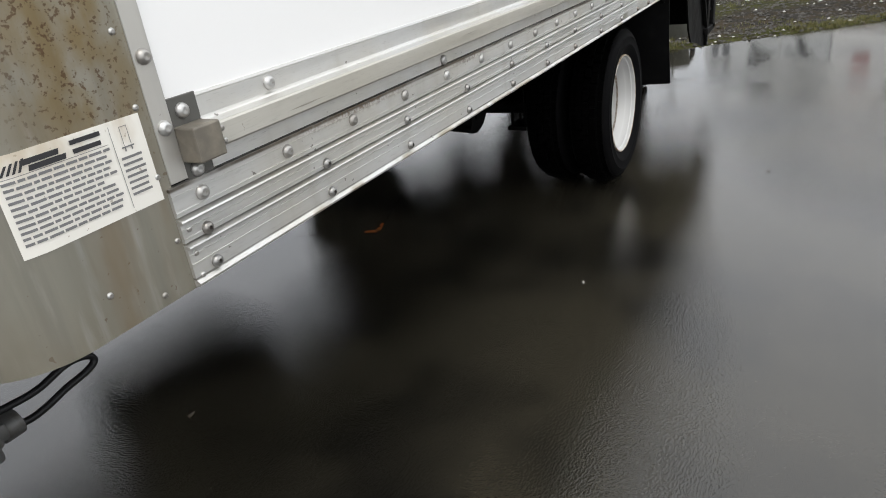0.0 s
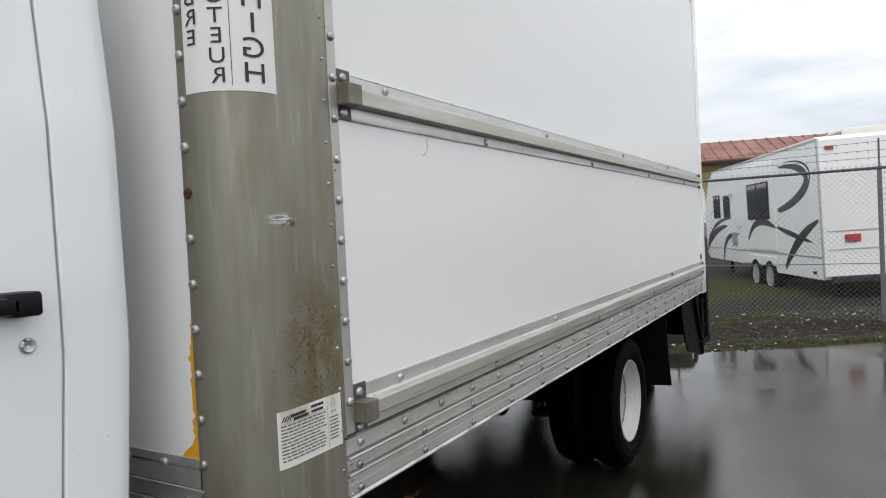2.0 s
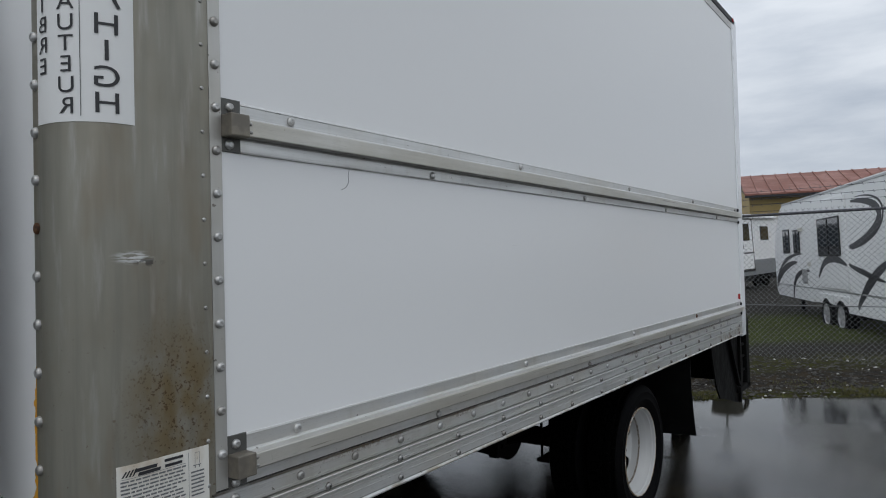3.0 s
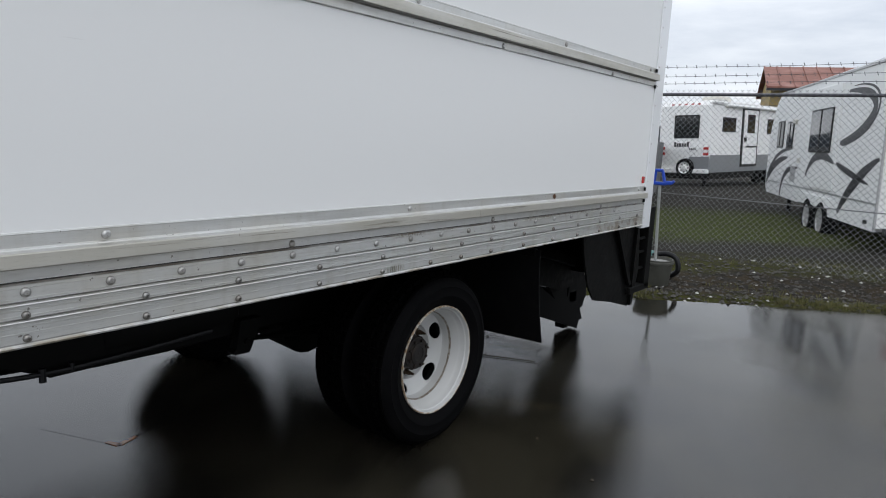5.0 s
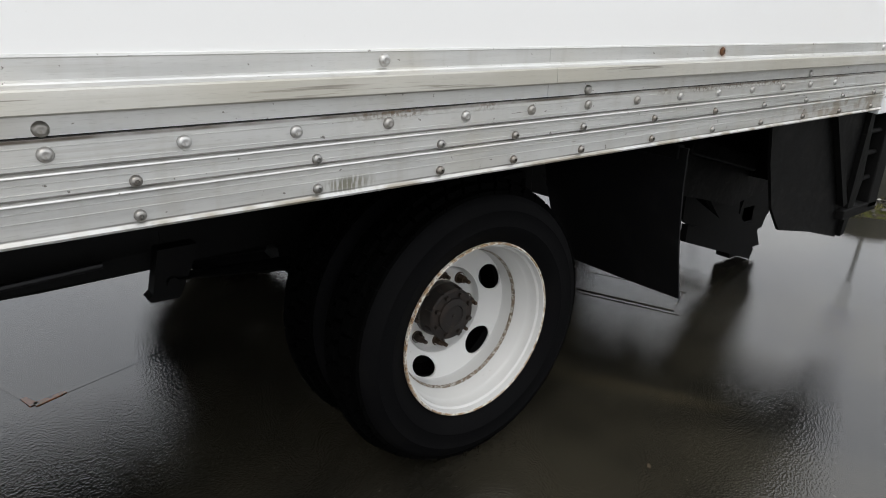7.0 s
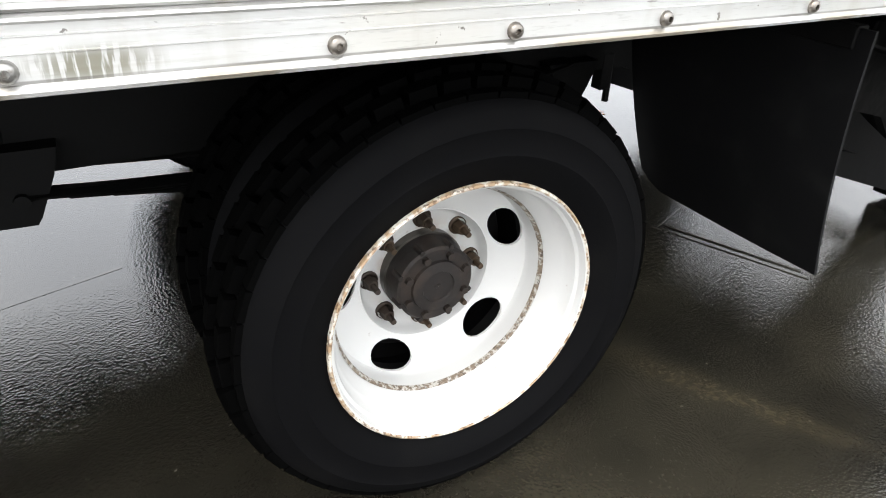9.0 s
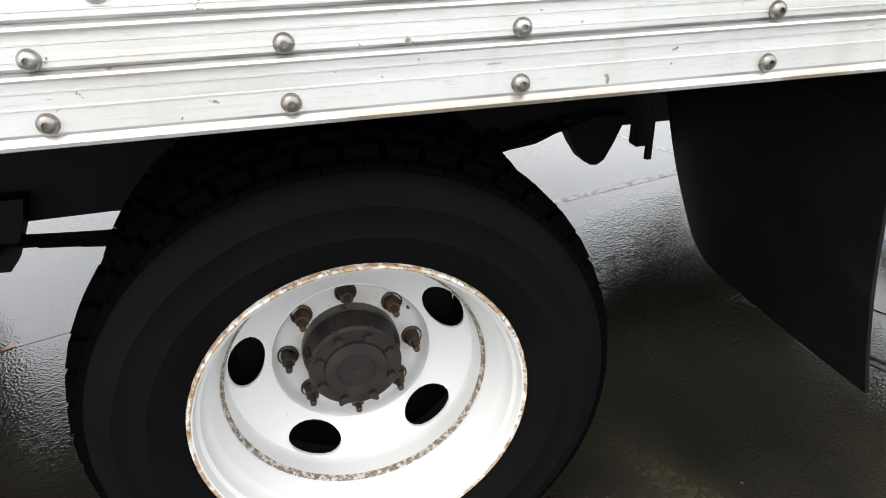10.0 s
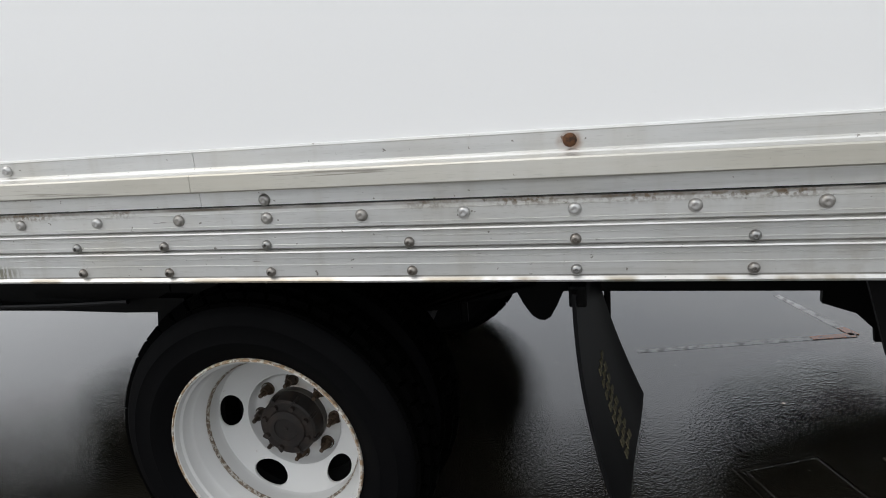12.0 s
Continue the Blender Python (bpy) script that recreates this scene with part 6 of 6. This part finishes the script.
for i in range(len(mprof)):
    bm.faces.new((a_[i], a_[(i + 1) % len(mprof)], b_[(i + 1) % len(mprof)], b_[i]))
bm.faces.new(a_[::-1])
bm.faces.new(b_)
part("body", bm, M_TRAILER, mh, "white camper body")
part("skirt", mbox(0.0, 7.4, -0.012, 0.05, 0.55, 1.18), M_GREYSKIRT, mh, "grey lower skirt")
part("skirt", mbox(-0.06, 0.02, 0.0, 0.75, 0.62, 1.12, 0.01), M_GREYSKIRT, mh)
part("bumper", mbox(-0.12, 0.02, 0.0, 1.95, 0.52, 0.68, 0.02), M_TRAILER, mh)


def mwin(name, u0, u1, w0, w1, z0, z1):
    win = part("window", mbox(u0, u1, w0, w1, z0, z1, 0.008), M_RUBBER, mh, "dark framed window")
    if u1 - u0 < 0.2:
        part("pane", mbox(u0 - 0.008, u0 + 0.004, w0 + 0.05, w1 - 0.05, z0 + 0.05, z1 - 0.05), M_GLASS, win)
        part("mullion", mbox(u0 - 0.016, u0, (w0 + w1) / 2 - 0.02, (w0 + w1) / 2 + 0.02, z0 + 0.02, z1 - 0.02), M_RUBBER, win)
    else:
        part("pane", mbox(u0 + 0.04, u1 - 0.04, w0 - 0.008, w0 + 0.004, z0 + 0.04, z1 - 0.04), M_GLASS, win)


mwin("rear", -0.055, 0.02, 0.42, 1.38, 1.78, 2.62)
mwin("side", 0.9, 2.0, -0.025, 0.02, 2.02, 2.55)
mwin("side", 5.0, 5.9, -0.025, 0.02, 2.0, 2.6)
dr = part("entry_door", mbox(2.55, 4.05, -0.045, 0.02, 0.72, 2.98, 0.02), M_RUBBER, mh, "white door in a black frame")
part("door_leaf", mbox(2.66, 3.94, -0.055, -0.02, 0.82, 2.88, 0.01), M_TRAILER, dr)
part("door_window", mbox(2.95, 3.65, -0.065, -0.03, 2.0, 2.72, 0.02), M_GLASS, dr)
part("door_handle", mbox(2.70, 2.86, -0.10, -0.05, 1.68, 1.84, 0.01), M_RUBBER, dr)
part("door_stripe", mbox(2.9, 3.94, -0.062, -0.05, 1.46, 1.52), M_CHARCOAL, dr)
part("roof_edge", mbox(0.0, 7.2, -0.03, 0.02, 2.98, 3.06, 0.01), M_TRIM, mh)
part("awning", rod(MF @ Vector((1.0, -0.07, 2.98)), MF @ Vector((6.8, -0.07, 2.98)), 0.06, 12), M_TRAILER, mh, "rolled white awning")
bm = bmesh.new()
for i in range(6):
    add_box(bm, -0.062, -0.045, 1.28 - 0.10 * i, 1.35 - 0.10 * i, 1.47, 1.60 + (0.05 if i in (0, 5) else 0))
for i in range(4):
    add_box(bm, -0.062, -0.045, 0.72 - 0.07 * i, 0.76 - 0.07 * i, 1.36, 1.44)
bmesh.ops.transform(bm, matrix=MF, verts=bm.verts)
part("name_bars", bm, M_CHARCOAL, mh, "dark bars in place of a name")
for w in (0.12, 1.80):
    for z in (1.22, 1.42):
        part("tail_light", mbox(-0.075, -0.03, w - 0.09 + 0.0, w + 0.09, z - 0.05, z + 0.05, 0.01), M_RED, mh, "red tail lamp")
for w in (0.5, 0.75, 1.0, 1.25, 1.5):
    part("clearance_lamp", mbox(0.0, 0.05, w - 0.04, w + 0.04, 2.98, 3.03), M_RED, mh)
SPT = Matrix.Translation(MF @ Vector((-0.16, 0.86, 0.72))) @ Matrix.Rotation(mh_dir - radians(90), 4, "Z")
SR2 = lathe([(0.215, -0.022), (0.20, -0.005), (0.185, 0.02), (0.12, 0.012), (0.085, -0.005), (0.07, -0.025), (0.0005, -0.027)], 32)
sp = piece("spare_wheel", to_mesh("pale_rim", SR2, M_TRAILER, 40), mh, SPT)
tagged(sp, "spare wheel with a pale rim")
piece("tyre", STM, sp, SPT)
HOLE = to_mesh("rim_hole", rod((0, 0.0, 0.15), (0, 0.03, 0.15), 0.028, 10), M_RUBBER)
for k in range(8):
    piece("rim_hole", HOLE, sp, SPT @ Matrix.Rotation(k * math.pi / 4, 4, "Y"))
for u in (4.6, 5.5):
    piece("wheel", STM, mh, Matrix.Translation(MF @ Vector((u, 0.05, 0.36))) @ Matrix.Rotation(mh_dir, 4, "Z"))
part("underbody", mbox(0.3, 7.2, 0.1, 1.85, 0.3, 0.6), M_BLACK, mh)
part("jack_leg", mbox(0.4, 0.5, 0.3, 0.4, 0.05, 0.6), M_BLACK, mh)
part("roof_unit", mbox(2.0, 2.9, 0.6, 1.4, 3.1, 3.4, 0.08), M_OFFWHITE, mh, smooth=40)
bm = rod(MF @ Vector((0.6, 0.35, 3.2)), MF @ Vector((2.0, 0.35, 3.2)), 0.015, 8)
for u in (0.7, 1.9):
    add_rod(bm, MF @ Vector((u, 0.35, 3.10)), MF @ Vector((u, 0.35, 3.2)), 0.012, 6)
part("roof_rack", bm, M_TRIM, mh)

# ---- long shed in the distance ----
shed = thing("long_shed", 64.5, 12.4, 0.0, "long ochre shed with a rusty red metal roof", "building")
X0, YA, YB = 58.0, 12.4, -30.0
bm = bmesh.new()
sec = [(X0 + 1.0, 0.0), (X0 + 1.0, 6.85), (X0 + 6.5, 8.7), (X0 + 12.0, 6.85), (X0 + 12.0, 0.0)]
a_ = [bm.verts.new((x, YA - 0.4, z)) for x, z in sec]
b_ = [bm.verts.new((x, YB + 0.4, z)) for x, z in sec]
for i in range(len(sec)):
    bm.faces.new((a_[i], a_[(i + 1) % 5], b_[(i + 1) % 5], b_[i]))
bm.faces.new(a_[::-1])
bm.faces.new(b_)
part("wall", bm, M_OCHRE, shed, "ochre clad wall")
bm = bmesh.new()
for (xa, za), (xb, zb) in (((X0, 6.72), (X0 + 6.5, 8.9)), ((X0 + 13, 6.72), (X0 + 6.5, 8.9))):
    v = [bm.verts.new(p) for p in ((xa, YA, za), (xa, YB, za), (xb, YB, zb), (xb, YA, zb))]
    v += [bm.verts.new(q.co + Vector((0, 0, -0.12))) for q in v]
    bm.faces.new(v[:4])
    bm.faces.new(v[4:][::-1])
    for i in range(4):
        bm.faces.new((v[i], v[(i + 1) % 4], v[4 + (i + 1) % 4], v[4 + i]))
rf = part("roof", bm, M_ROOF, shed, "rusty red metal roof")
SEAM = to_mesh("roof_seam", box(0, math.hypot(6.5, 2.18), -0.04, 0.04, 0, 0.07), M_ROOF)
for i in range(43):
    piece("roof_seam", SEAM, rf, Matrix.Translation((X0, YA - i * 1.0, 6.73)) @ Matrix.Rotation(-math.atan2(2.18, 6.5), 4, "Y"))
part("eave_board", box(X0 + 0.02, X0 + 0.14, YB, YA, 6.42, 6.70), M_CHARCOAL, shed)
for i in range(10):
    part("cladding_line", box(X0 + 0.96, X0 + 1.0, YB + 0.4, YA - 0.4, 0.6 * i + 0.5, 0.6 * i + 0.53), M_CHARCOAL, shed)
shed.matrix_basis = pose(64.5, 12.8, -0.15, 0, 0, 16)
